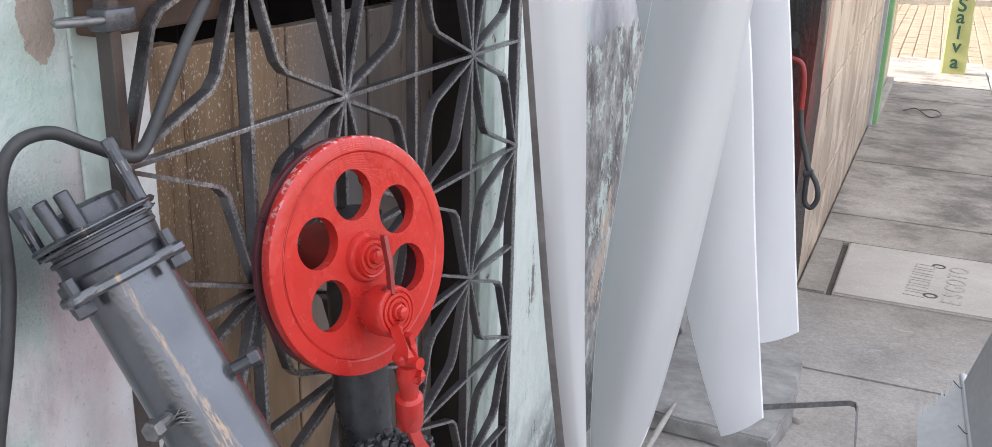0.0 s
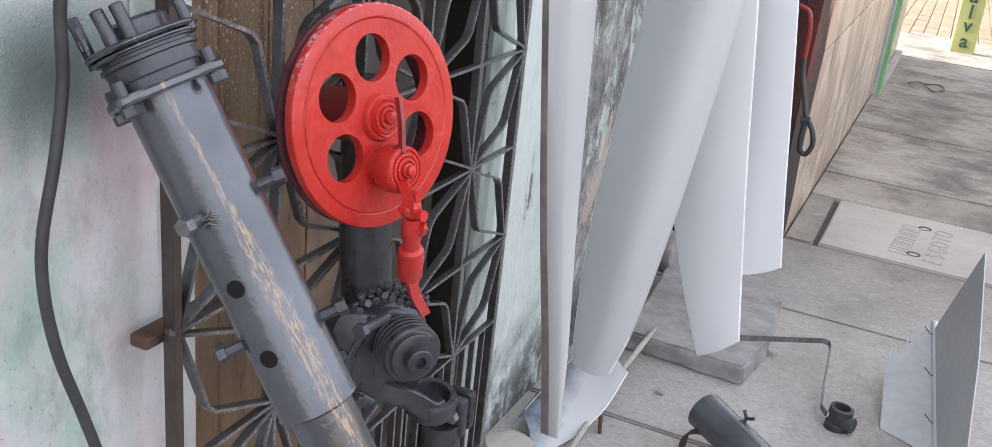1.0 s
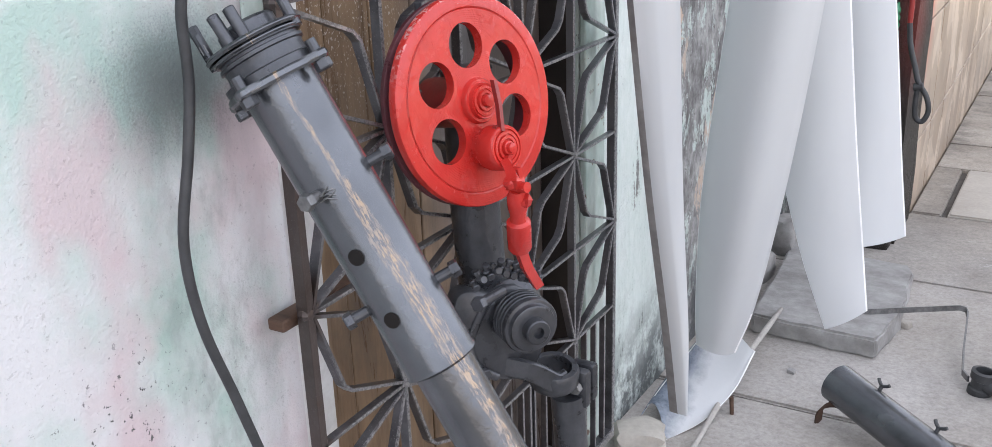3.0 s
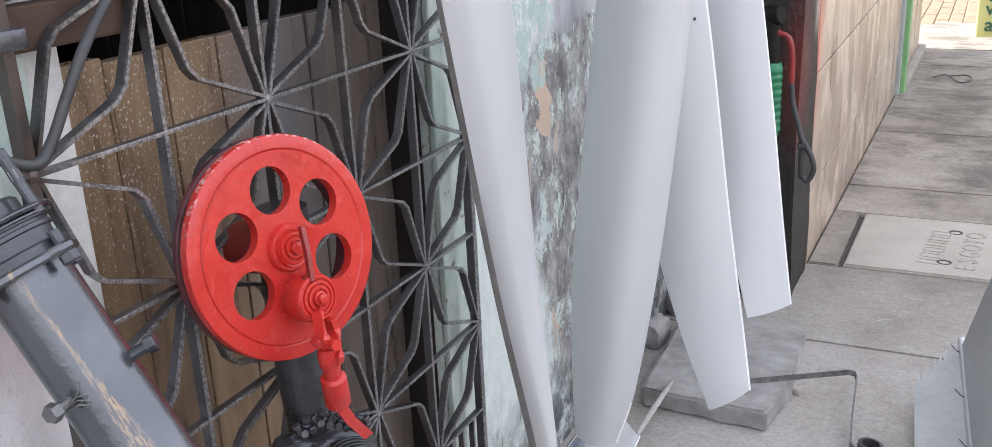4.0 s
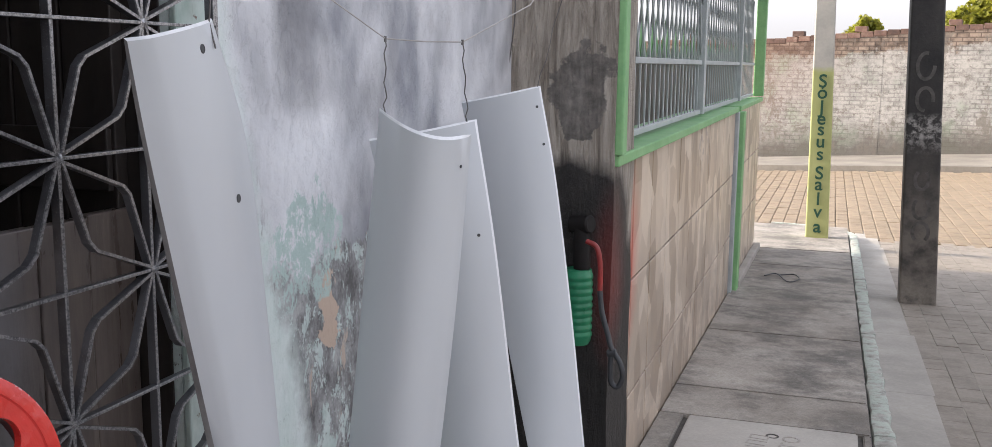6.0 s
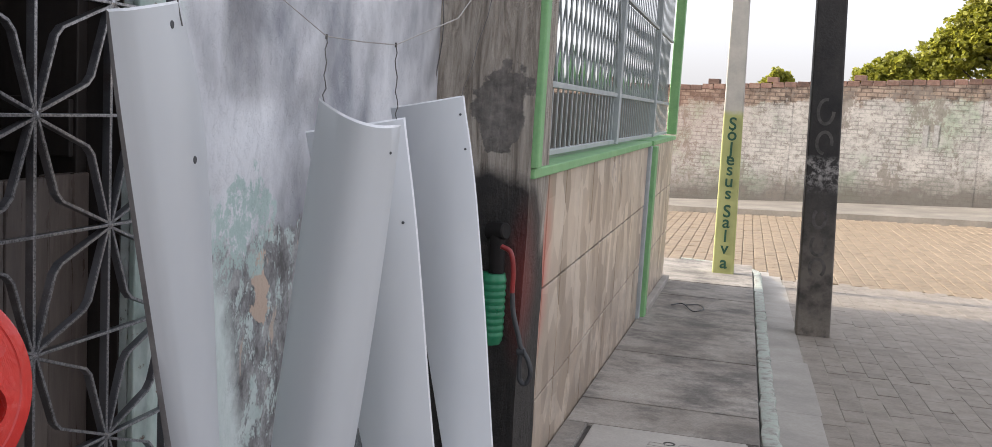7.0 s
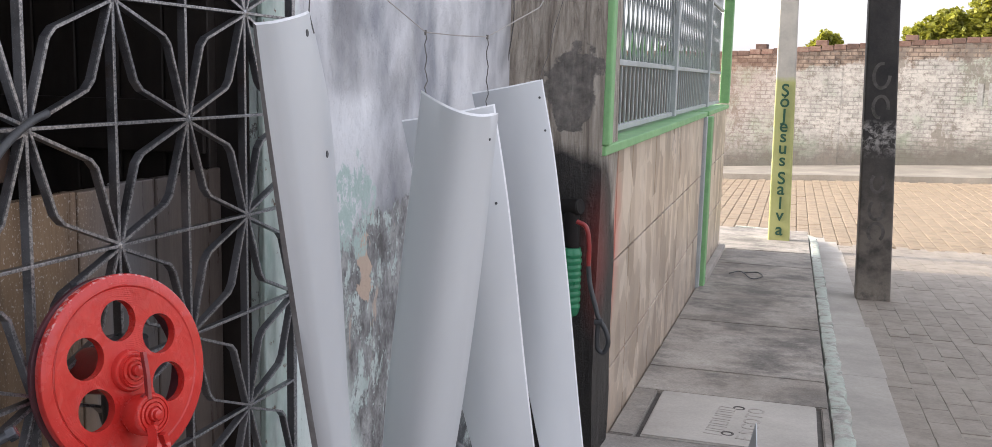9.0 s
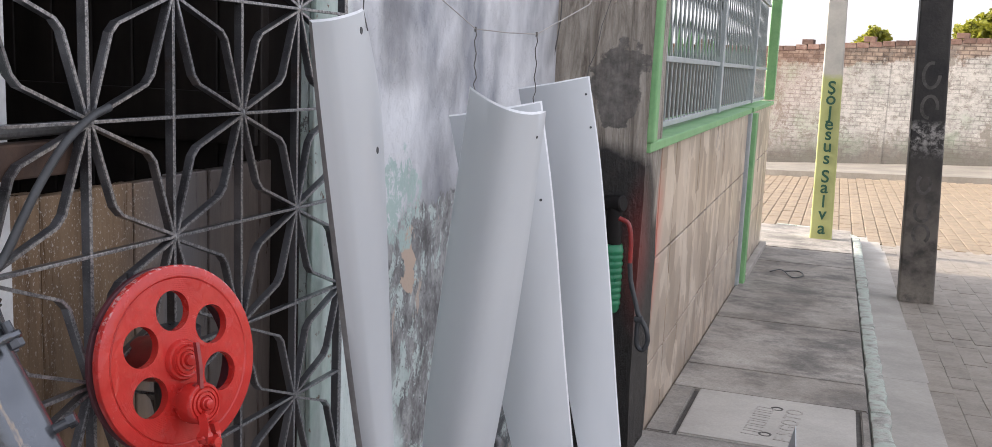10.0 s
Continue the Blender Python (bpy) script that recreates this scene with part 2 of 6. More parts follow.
def tile_material():
    n = Nodes("beige_facade_tile")
    rnd = n.t.nodes.new("ShaderNodeObjectInfo").outputs["Random"]
    vor = n.put("ShaderNodeTexVoronoi", Vector=n.scaled((1, 8.5, 5.0)), Scale=1.0)
    wave = n.put("ShaderNodeSeparateXYZ", Vector=vor.outputs["Color"]).outputs[0]
    c = n.ramp(wave, (0.1, (0.37, 0.29, 0.215)), (0.5, (0.54, 0.44, 0.345)), (0.9, (0.68, 0.575, 0.465)))
    c = n.mix(0.5, c, n.ramp(n.noise(4, 6, 0.7), (0.3, 0.6), (0.7, 1.05)), "MULTIPLY")
    c = n.mix(1.0, c, n.ramp(rnd, (0.0, 0.88), (1.0, 1.0)), "MULTIPLY")
    dirt = n.math("MULTIPLY", n.ramp(n.noise(5, 6, 0.7, (1, 1, 1.4)), (0.4, 0.0), (0.62, 1.0)), n.between(n.axis(2), 0.55, 0.0))
    c = n.mix(n.math("MULTIPLY", dirt, 0.6), c, (0.24, 0.20, 0.165))
    red = n.near((0.26, 3.08, 0.58), 0.48, (1, 0.85, 0.9), 0.1, 9)
    c = n.mix(n.ramp(red, (0.05, 0.0), (0.55, 0.95)), c, (0.52, 0.075, 0.05))
    ink = n.math("MULTIPLY", n.near((0.28, 5.2, 0.80), 0.5, (1, 0.7, 2.6), 0.1, 9), n.ramp(n.noise(16, 3, 0.5, (1, 0.6, 1)), (0.56, 0.0), (0.60, 0.5)))
    c = n.mix(ink, c, (0.18, 0.15, 0.17))
    return n.done(c, 0.38, 0, ((vor.outputs["Distance"], 0.006, 0.5), (n.noise(60, 4), 0.001, 0.2)))


def far_wall_material():
    n = Nodes("whitewashed_brick_wall")
    br = n.t.nodes.new("ShaderNodeTexBrick")
    uv = n.put("ShaderNodeCombineXYZ", X=n.axis(0), Y=n.axis(2), Z=0.0).outputs[0]
    n.feed(br.inputs["Vector"], uv)
    br.inputs["Scale"].default_value = 1.0
    br.inputs["Mortar Size"].default_value = 0.012
    br.inputs["Brick Width"].default_value = 0.21
    br.inputs["Row Height"].default_value = 0.085
    br.inputs["Color1"].default_value = (0.21, 0.18, 0.15, 1)
    br.inputs["Color2"].default_value = (0.30, 0.275, 0.24, 1)
    br.inputs["Mortar"].default_value = (0.12, 0.10, 0.085, 1)
    wash = n.ramp(n.noise(0.9, 6, 0.65), (0.38, (0.36, 0.335, 0.30)), (0.52, (0.29, 0.275, 0.25)), (0.64, (0.25, 0.275, 0.215)))
    wash = n.mix(0.8, wash, n.ramp(n.noise(9, 7, 0.75), (0.36, 0.55), (0.55, 1.1)), "MULTIPLY")
    joint = n.ramp(br.outputs[1], (0.2, 1.0), (0.8, 0.66))  # courses showing through the wash
    lines = n.mix(1.0, wash, joint, "MULTIPLY")
    wash = n.mix(n.ramp(n.noise(1.9, 7, 0.72), (0.44, 0.05), (0.56, 0.95)), lines, wash)
    c = n.mix(n.ramp(n.noise(1.5, 9, 0.78), (0.32, 0.1), (0.40, 0.96)), br.outputs[0], wash)
    over = n.math("SUBTRACT", n.math("ADD", n.axis(2), 0.87), n.math("MULTIPLY", n.math("ADD", n.axis(0), 0.55), 0.070))  # height over the foot
    ragged = n.math("ADD", over, n.math("MULTIPLY", n.math("SUBTRACT", n.noise(2.4, 7, 0.75), 0.5), 0.9))
    bare = n.mix(1.0, br.outputs[0], n.ramp(n.noise(5, 5), (0.38, (0.26, 0.19, 0.15)), (0.62, (0.95, 0.80, 0.70))), "MULTIPLY")
    c = n.mix(n.math("MULTIPLY", n.between(ragged, 2.16, 2.26), 0.95), c, bare)
    c = n.mix(n.math("MULTIPLY", n.between(ragged, 0.85, 0.30), 0.88), c, (0.085, 0.075, 0.06))
    dark = n.ramp(n.noise(1.3, 9, 0.8, (1, 1, 0.55)), (0.54, 0.0), (0.58, 0.75))
    c = n.mix(dark, c, (0.135, 0.115, 0.095))
    crack = n.ramp(n.noise(4.5, 9, 0.85, (1, 1, 2.0)), (0.545, 0.0), (0.59, 0.75))
    c = n.mix(crack, c, (0.12, 0.10, 0.085))
    rust = n.math("MULTIPLY", n.near((-0.8, 22.6, 1.3), 2.4, (1, 1, 1), 0.9, 1.2), 0.25)
    c = n.mix(rust, c, (0.26, 0.13, 0.085))
    return n.done(c, 0.9, 0, ((br.outputs[1], 0.01, -0.5), (n.noise(20, 6), 0.02, 0.5)))


def black_post_material():
    n = Nodes("soot_black_post_paint")
    c = n.ramp(n.noise(5, 7, 0.7, (1, 1, 0.7)), (0.35, (0.012, 0.011, 0.011)), (0.7, (0.045, 0.04, 0.036)))
    z = n.axis(2)
    band = n.math("MULTIPLY", n.between(z, 0.62, 0.74), n.between(z, 0.90, 0.84))
    c = n.mix(n.math("MULTIPLY", band, n.ramp(n.noise(22, 6, 0.7), (0.45, 0.0), (0.6, 0.9))), c, (0.34, 0.32, 0.30))
    low = n.math("MULTIPLY", n.between(z, 0.7, 0.1), n.ramp(n.noise(7, 6, 0.7), (0.36, 0.2), (0.58, 0.9)))
    c = n.mix(low, c, (0.15, 0.13, 0.11))
    foot = n.math("MULTIPLY", n.between(z, -0.15, -0.4), n.ramp(n.noise(12, 6, 0.7), (0.4, 0.1), (0.6, 0.8)))
    c = n.mix(foot, c, (0.27, 0.24, 0.20))
    return n.done(c, 0.7, 0, ((n.noise(50, 6), 0.006, 0.5),))


def sign_post_material():
    n = Nodes("yellow_green_post_paint")
    z = n.axis(2)
    grey = n.ramp(n.noise(6, 6, 0.7), (0.3, (0.36, 0.34, 0.31)), (0.7, (0.50, 0.47, 0.42)))
    yel = n.ramp(n.noise(5, 6, 0.6), (0.3, (0.34, 0.35, 0.13)), (0.7, (0.44, 0.45, 0.19)))
    c = n.mix(n.between(n.math("ADD", z, n.math("MULTIPLY", n.noise(9), 0.1)), 1.19, 1.24), yel, grey)
    return n.done(c, 0.7, 0, ((n.noise(60, 5), 0.004, 0.3),))


def kerb_material():
    n = Nodes("worn_green_kerb_paint")
    k = n.ramp(n.noise(16, 7, 0.72), (0.44, 0.0), (0.54, 1.0))
    c = n.mix(k, n.ramp(n.noise(20), (0.3, (0.20, 0.19, 0.17)), (0.7, (0.42, 0.41, 0.37))), (0.37, 0.405, 0.355))
    return n.done(c, 0.9, 0, ((n.noise(40, 6), 0.01, 0.6),))


def pavement_material():
    n = Nodes("stained_pavement_concrete")
    rnd = n.t.nodes.new("ShaderNodeObjectInfo").outputs["Random"]
    c = n.ramp(n.noise(2.2, 7, 0.68), (0.32, (0.18, 0.158, 0.135)), (0.48, (0.31, 0.278, 0.24)), (0.66, (0.42, 0.385, 0.34)))
    c = n.mix(1.0, c, n.ramp(rnd, (0.0, 0.85), (1.0, 1.03)), "MULTIPLY")
    dark = n.math("MULTIPLY", n.ramp(n.noise(3.0, 9, 0.75), (0.46, 0.0), (0.62, 0.85)), n.between(n.axis(1), 2.6, 4.6))
    c = n.mix(dark, c, (0.115, 0.105, 0.095))
    dusty = n.math("MULTIPLY", n.between(n.axis(1), 3.6, 2.6), n.ramp(n.noise(2.6, 6, 0.65), (0.34, 0.35), (0.62, 0.85)))
    c = n.mix(dusty, c, (0.47, 0.45, 0.435))
    white = n.math("MULTIPLY", n.near((0.62, 3.02, -0.11), 0.42, (1, 1, 1), 0.3, 9), n.ramp(n.noise(13, 7, 0.7, (1, 1.7, 1), 0.8), (0.60, 0.0), (0.66, 0.8)))
    c = n.mix(white, c, (0.52, 0.51, 0.50))
    spot = n.ramp(n.noise(48, 3), (0.68, 0.0), (0.72, 0.5))
    c = n.mix(spot, c, (0.44, 0.42, 0.39))
    fine = n.noise(110, 6, 0.7)
    grit = n.ramp(n.noise(60, 5, 0.8), (0.36, 0.7), (0.5, 1.0), (0.68, 1.2))
    c = n.mix(0.5, c, grit, "MULTIPLY")
    c = n.mix(0.6, c, n.ramp(fine, (0.3, 0.6), (0.7, 1.12)), "MULTIPLY")
    return n.done(c, 0.9, 0, ((fine, 0.003, 0.6), (n.noise(18, 6), 0.006, 0.35)))


def plank_material():
    n = Nodes("brown_painted_planks")
    rnd = n.t.nodes.new("ShaderNodeObjectInfo").outputs["Random"]
    grain = n.noise(14, 7, 0.65, (2, 2, 0.22), 0.5)
    c = n.ramp(grain, (0.3, (0.115, 0.072, 0.042)), (0.55, (0.235, 0.158, 0.094)), (0.75, (0.33, 0.232, 0.145)))
    c = n.mix(1.0, c, n.ramp(rnd, (0.0, 0.8), (1.0, 1.1)), "MULTIPLY")
    grey = n.math("MULTIPLY", n.near((-0.11, 1.22, 0.80), 0.42, (1, 2.6, 0.7), 0.1, 8), 0.9)
    c = n.mix(grey, c, (0.155, 0.155, 0.17))
    old = n.math("MULTIPLY", n.between(n.axis(1), 1.26, 1.31), 0.85)
    c = n.mix(old, c, n.ramp(grain, (0.3, (0.065, 0.055, 0.052)), (0.7, (0.17, 0.145, 0.135))))
    stain = n.ramp(n.noise(5, 6, 0.7, (1, 1.5, 0.8)), (0.5, 0.0), (0.7, 0.5))
    c = n.mix(stain, c, (0.055, 0.042, 0.034))
    dust = n.math("MULTIPLY", n.near((-0.11, 0.98, 0.90), 0.36, (1, 1.3, 1), 0.2, 8), n.ramp(n.noise(260, 3, 0.5, (1, 1.2, 0.8), 0.4), (0.60, 0.0), (0.66, 0.8)))
    c = n.mix(dust, c, (0.62, 0.58, 0.54))
    return n.done(c, n.ramp(grain, (0.3, 0.22), (0.7, 0.42)), 0, ((grain, 0.003, 0.5),))


def iron_material():
    n = Nodes("dusty_grille_iron")
    c = n.ramp(n.noise(16, 6), (0.3, (0.05, 0.048, 0.052)), (0.7, (0.17, 0.168, 0.18)))
    rust = n.ramp(n.noise(9, 6, 0.7), (0.60, 0.0), (0.72, 0.7))
    c = n.mix(rust, c, (0.085, 0.052, 0.035))
    dust = n.ramp(n.noise(500, 3), (0.60, 0.0), (0.72, 0.45))
    c = n.mix(dust, c, (0.36, 0.35, 0.35))
    # Right-hand bars greyer: their blue-grey sheen is put into the colour.
    grey = n.math("MULTIPLY", n.near((0.0, 1.42, 0.75), 0.5, (1, 1.6, 0.9), 0.1, 8), 0.7)
    c = n.mix(grey, c, (0.20, 0.205, 0.22))
    # Front edges: speckled wear plus the light they catch, put into colour.
    worn_lit_edge = n.math("MULTIPLY", n.between(n.axis(0), 0.0032, 0.0042), n.ramp(n.noise(240, 4, 0.7), (0.42, 0.1), (0.58, 0.7)))
    worn_lit_edge = n.math("MULTIPLY", worn_lit_edge, n.between(n.axis(1), 0.748, 0.80))
    rusty = n.math("MULTIPLY", n.between(n.axis(1), 0.752, 0.746), 0.7)
    c = n.mix(rusty, c, (0.085, 0.06, 0.05))
    c = n.mix(worn_lit_edge, c, (0.46, 0.455, 0.46))
    return n.done(c, 0.28, 0.6, ((n.noise(160, 4), 0.001, 0.4),))


def red_material():
    n = Nodes("brushed_red_enamel")
    c = n.ramp(n.noise(18, 5), (0.3, (0.42, 0.020, 0.016)), (0.7, (0.55, 0.034, 0.026)))
    chip = n.ramp(n.noise(90, 5, 0.7), (0.70, 0.0), (0.74, 0.6))
    c = n.mix(chip, c, (0.60, 0.35, 0.32))
    v = n.t.nodes.new("ShaderNodeVectorMath")
    v.operation = "DISTANCE"
    n.feed(v.inputs[0], n.pos)
    v.inputs[1].default_value = (0.0779, 0.9668, 0.7746)
    brush = n.math("SINE", n.math("ADD", n.math("MULTIPLY", v.outputs["Value"], 2600.0), n.math("MULTIPLY", n.noise(22, 4), 26.0)))
    brush = n.math("MULTIPLY", brush, n.ramp(n.noise(16), (0.45, 0.0), (0.6, 1.0)))
    worn = n.math("MULTIPLY", n.between(v.outputs["Value"], 0.1175, 0.1195), n.ramp(n.noise(120, 4, 0.7), (0.52, 0.0), (0.58, 0.8)))
    c = n.mix(n.math("MULTIPLY", worn, n.between(n.axis(2), 0.80, 0.86)), c, (0.62, 0.42, 0.42))
    return n.done(c, n.ramp(n.noise(24), (0.3, 0.14), (0.7, 0.32)), 0, ((brush, 0.0004, 0.15), (n.noise(38, 3, 0.5, (1, 1.6, 0.8), 0.8), 0.003, 0.55), (n.noise(170, 3), 0.001, 0.25)))


def pvc_material():
    n = Nodes("white_pvc")
    c = n.ramp(n.noise(5, 4, 0.5, (1, 1, 0.25)), (0.3, (0.455, 0.47, 0.49)), (0.7, (0.53, 0.545, 0.56)))
    scuff = n.ramp(n.noise(26, 6, 0.7, (1, 1, 0.5)), (0.62, 0.0), (0.78, 0.35))
    c = n.mix(scuff, c, (0.50, 0.50, 0.51))
    return n.done(c, n.ramp(n.noise(9), (0.3, 0.36), (0.7, 0.5)), 0, ((n.noise(14, 3, 0.5, (1, 1, 0.3)), 0.002, 0.12),))


M_WALL_L = wall_left_material()
M_WALL_R = wall_right_material()
M_PIPE = pipe_material()
M_COLUMN = column_material()
M_TILE = tile_material()
M_FARWALL = far_wall_material()
M_BLACKPOST = black_post_material()
M_SIGNPOST = sign_post_material()
M_KERB = kerb_material()
M_PAVE = pavement_material()
M_PLANK = plank_material()
M_IRON = iron_material()
M_RED = red_material()
M_REDDARK = plain("thin_red_enamel", (0.16, 0.02, 0.02), (0.36, 0.03, 0.025), 14, 0.4, 0.0, 0.3, 70)
M_BACKRIM = plain("thin_purple_overspray", (0.055, 0.022, 0.028), (0.16, 0.035, 0.045), 9, 0.35, 0.2, 0.3, 90)
M_GREY = plain("grey_machine_paint", (0.045, 0.047, 0.054), (0.115, 0.12, 0.134), 16, 0.32, 0.55, 0.35, 120)
M_STEEL = plain("dull_bolt_steel", (0.12, 0.12, 0.125), (0.27, 0.27, 0.27), 40, 0.42, 0.7, 0.3, 160)
M_PVC = pvc_material()
# Cut edges whiter than the shell: the light they catch is in the colour.
M_PVCEDGE = plain("lit_cut_pvc_edge", (0.74, 0.75, 0.77), (0.84, 0.85, 0.86), 30, 0.4, 0, 0.1, 90)
# Darker grey-brown for the first blade's left edge.
M_PVCBROWN = plain("grey_brown_pvc_edge", (0.17, 0.16, 0.158), (0.29, 0.28, 0.275), 25, 0.6, 0, 0.2, 90)
def blade_shade_material():
    n = Nodes("blue_grey_shaded_pvc")  # the curved shell's shading put into colour: blue-grey end, white end
    k = n.between(n.math("ADD", n.axis(0), n.math("MULTIPLY", n.math("SUBTRACT", n.noise(14, 6, 0.7), 0.5), 0.07)), 0.045, 0.085)
    c = n.mix(k, n.ramp(n.noise(30, 6, 0.7), (0.35, (0.07, 0.09, 0.125)), (0.65, (0.22, 0.25, 0.30))), (0.54, 0.55, 0.57))
    return n.done(c, 0.5, 0, ((n.noise(60, 5), 0.002, 0.3),))


M_PVCGREY = blade_shade_material()
M_WHITE = plain("white_door_paint", (0.66, 0.66, 0.66), (0.78, 0.78, 0.77), 10, 0.6, 0, 0.15, 80)
M_MINT = plain("chipped_mint_paint", (0.36, 0.47, 0.42), (0.62, 0.68, 0.65), 18, 0.7, 0, 0.3, 70, (1, 1, 0.5), fleck=(0.16, 0.10, 0.07))
M_RUST = plain("rusty_steel", (0.045, 0.027, 0.02), (0.11, 0.066, 0.045), 22, 0.75, 0.2, 0.4, 90)
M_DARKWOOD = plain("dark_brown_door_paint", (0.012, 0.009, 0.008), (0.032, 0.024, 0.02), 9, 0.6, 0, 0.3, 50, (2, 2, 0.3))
# The unlit room's darkness is put into this near-black plaster colour.
M_DARK = plain("unlit_room_plaster", (0.05, 0.04, 0.046), (0.11, 0.09, 0.10), 3, 0.9)
M_CABLE = plain("dusty_black_cable_rubber", (0.028, 0.029, 0.032), (0.06, 0.062, 0.066), 30, 0.5, 0, 0.2, 200)
M_RUBBERHOLE = plain("burnt_rubber_and_hole_dark", (0.004, 0.004, 0.004), (0.018, 0.014, 0.013), 7, 0.62, 0, 1.0, 24, spec=0.25, fleck=(0.05, 0.036, 0.03))
M_GREENCAN = plain("green_ribbed_plastic", (0.012, 0.15, 0.065), (0.025, 0.22, 0.10), 9, 0.35)
M_GREENP = plain("light_green_paint", (0.17, 0.37, 0.15), (0.26, 0.47, 0.21), 8, 0.6, 0, 0.2, 60)
M_GRILLE = plain("pale_grey_grille_paint", (0.34, 0.37, 0.37), (0.46, 0.49, 0.49), 12, 0.5)
M_SLAB = plain("rough_grey_slab", (0.23, 0.222, 0.215), (0.43, 0.425, 0.42), 14, 0.9, 0, 1.0, 55)
M_COVER = plain("pale_cast_concrete", (0.36, 0.335, 0.30), (0.50, 0.47, 0.425), 4, 0.9, 0, 0.5, 90)
M_GUTTER = plain("pale_gutter_concrete", (0.27, 0.25, 0.22), (0.42, 0.39, 0.35), 3, 0.9, 0, 0.5, 60)
M_FARPAVE = plain("dirty_far_pavement", (0.13, 0.115, 0.095), (0.27, 0.24, 0.20), 1.6, 0.9, 0, 0.5, 30)
M_SOIL = plain("sandy_joint_soil", (0.22, 0.195, 0.16), (0.33, 0.295, 0.245), 12, 0.95, 0, 0.5, 80)
M_PAVER = varied("road_paver_concrete", ((0.19, 0.16, 0.13), (0.265, 0.23, 0.19), (0.33, 0.29, 0.245)), spread=0.12)
# Oranger than the near pavers: the low sun's warmth put into colour.
M_SUNPAVERS = varied("sun_tinted_paver_concrete", ((0.16, 0.118, 0.074), (0.24, 0.18, 0.116), (0.30, 0.232, 0.15)), spread=0.12)
M_BRICK = varied("bare_orange_brick", ((0.10, 0.065, 0.05), (0.19, 0.105, 0.075), (0.27, 0.20, 0.155)), spread=0.6)
M_BARK = plain("bark", (0.05, 0.04, 0.03), (0.11, 0.09, 0.07), 10, 0.9)
# Brighter than foliage itself: full sunshine is put into the leaf colour.
M_LEAF = varied("sunlit_yellow_green_leaves", ((0.20, 0.22, 0.025), (0.38, 0.38, 0.04), (0.54, 0.47, 0.06)), 0.5, 0.1, spread=0.5)
lt = M_LEAF.node_tree  # thin leaves let light through
leaf_b = lt.nodes["Principled BSDF"]
tl = lt.nodes.new("ShaderNodeBsdfTranslucent")
lm = lt.nodes.new("ShaderNodeMixShader")
lm.inputs[0].default_value = 0.5
lt.links.new(leaf_b.inputs["Base Color"].links[0].from_socket, tl.inputs[0])
lt.links.new(leaf_b.outputs[0], lm.inputs[1])
lt.links.new(tl.outputs[0], lm.inputs[2])
lt.links.new(lm.outputs[0], lt.nodes["Material Output"].inputs[0])
M_INK = plain("dark_green_lettering", (0.015, 0.07, 0.045), (0.03, 0.10, 0.06), 20, 0.7)
M_GHOST = plain("faded_grey_lettering", (0.045, 0.04, 0.037), (0.13, 0.12, 0.11), 30, 0.8)
M_PALE = plain("faded_white_lettering", (0.17, 0.16, 0.14), (0.36, 0.35, 0.33), 14, 0.9)
M_GROOVE = plain("dark_joint_and_hole_shade", (0.06, 0.054, 0.048), (0.12, 0.108, 0.097), 30, 0.95)
M_CAST = plain("worn_cast_letter", (0.30, 0.277, 0.247), (0.46, 0.43, 0.39), 40, 0.95)
M_WOODR = plain("reddish_raw_wood", (0.06, 0.035, 0.024), (0.14, 0.078, 0.05), 30, 0.7, 0, 0.3, 60, (0.3, 2, 2))
M_STICK = plain("pale_grey_stick", (0.34, 0.32, 0.30), (0.50, 0.48, 0.45), 20, 0.8)
M_GALV = plain("galvanised_sheet", (0.46, 0.475, 0.485), (0.57, 0.585, 0.595), 6, 0.45, 0.1, 0.1, 60)
M_PLASTER = plain("terrace_plaster", (0.42, 0.42, 0.40), (0.55, 0.55, 0.52), 3, 0.9)
M_WIRE = plain("binding_wire", (0.10, 0.09, 0.085), (0.2, 0.19, 0.18), 50, 0.5, 0.6)

# ---- building helpers ----
SLOPE = 0.0384


def gz(y):
    """Height of the pavement, which falls gently along the street."""
    return -SLOPE * y


def road_z(x, y):
    rise = (0.10 + 0.065 * max(0.0, x + 0.55)) * min(max((y - 11.0) / 11.5, 0.0), 1.0)
    return -SLOPE * min(y, 60.0) - 0.10 + min(rise, 2.5)


def thing(name, at, label, category, group="", kind=""):
    ob = new(name)
    ob.location = at
    ob.empty_display_size = 0.05
    return tagged(ob, label, category, group, kind)


def link_mesh(name, me, material, parent=None, label=""):
    ob = new(name, me)
    if material and not me.materials:
        me.materials.append(material)
    if parent:
        ob.parent = parent
        if parent.type == "EMPTY":
            ob.matrix_parent_inverse = Matrix.Translation(-parent.location)
    return tagged(ob, label)


def part(name, bm, material, parent=None, label="", smooth=False):
    bmesh.ops.recalc_face_normals(bm, faces=bm.faces)
    me = bpy.data.meshes.new(name)
    bm.to_mesh(me)
    bm.free()
    if smooth:
        for p in me.polygons:
            p.use_smooth = True
        me.set_sharp_from_angle(angle=radians(38))
    return link_mesh(name, me, material, parent, label)


def single(name, bm, material, label, category, group="", kind="", smooth=False):
    return tagged(part(name, bm, material, None, "", smooth), label, category, group, kind)


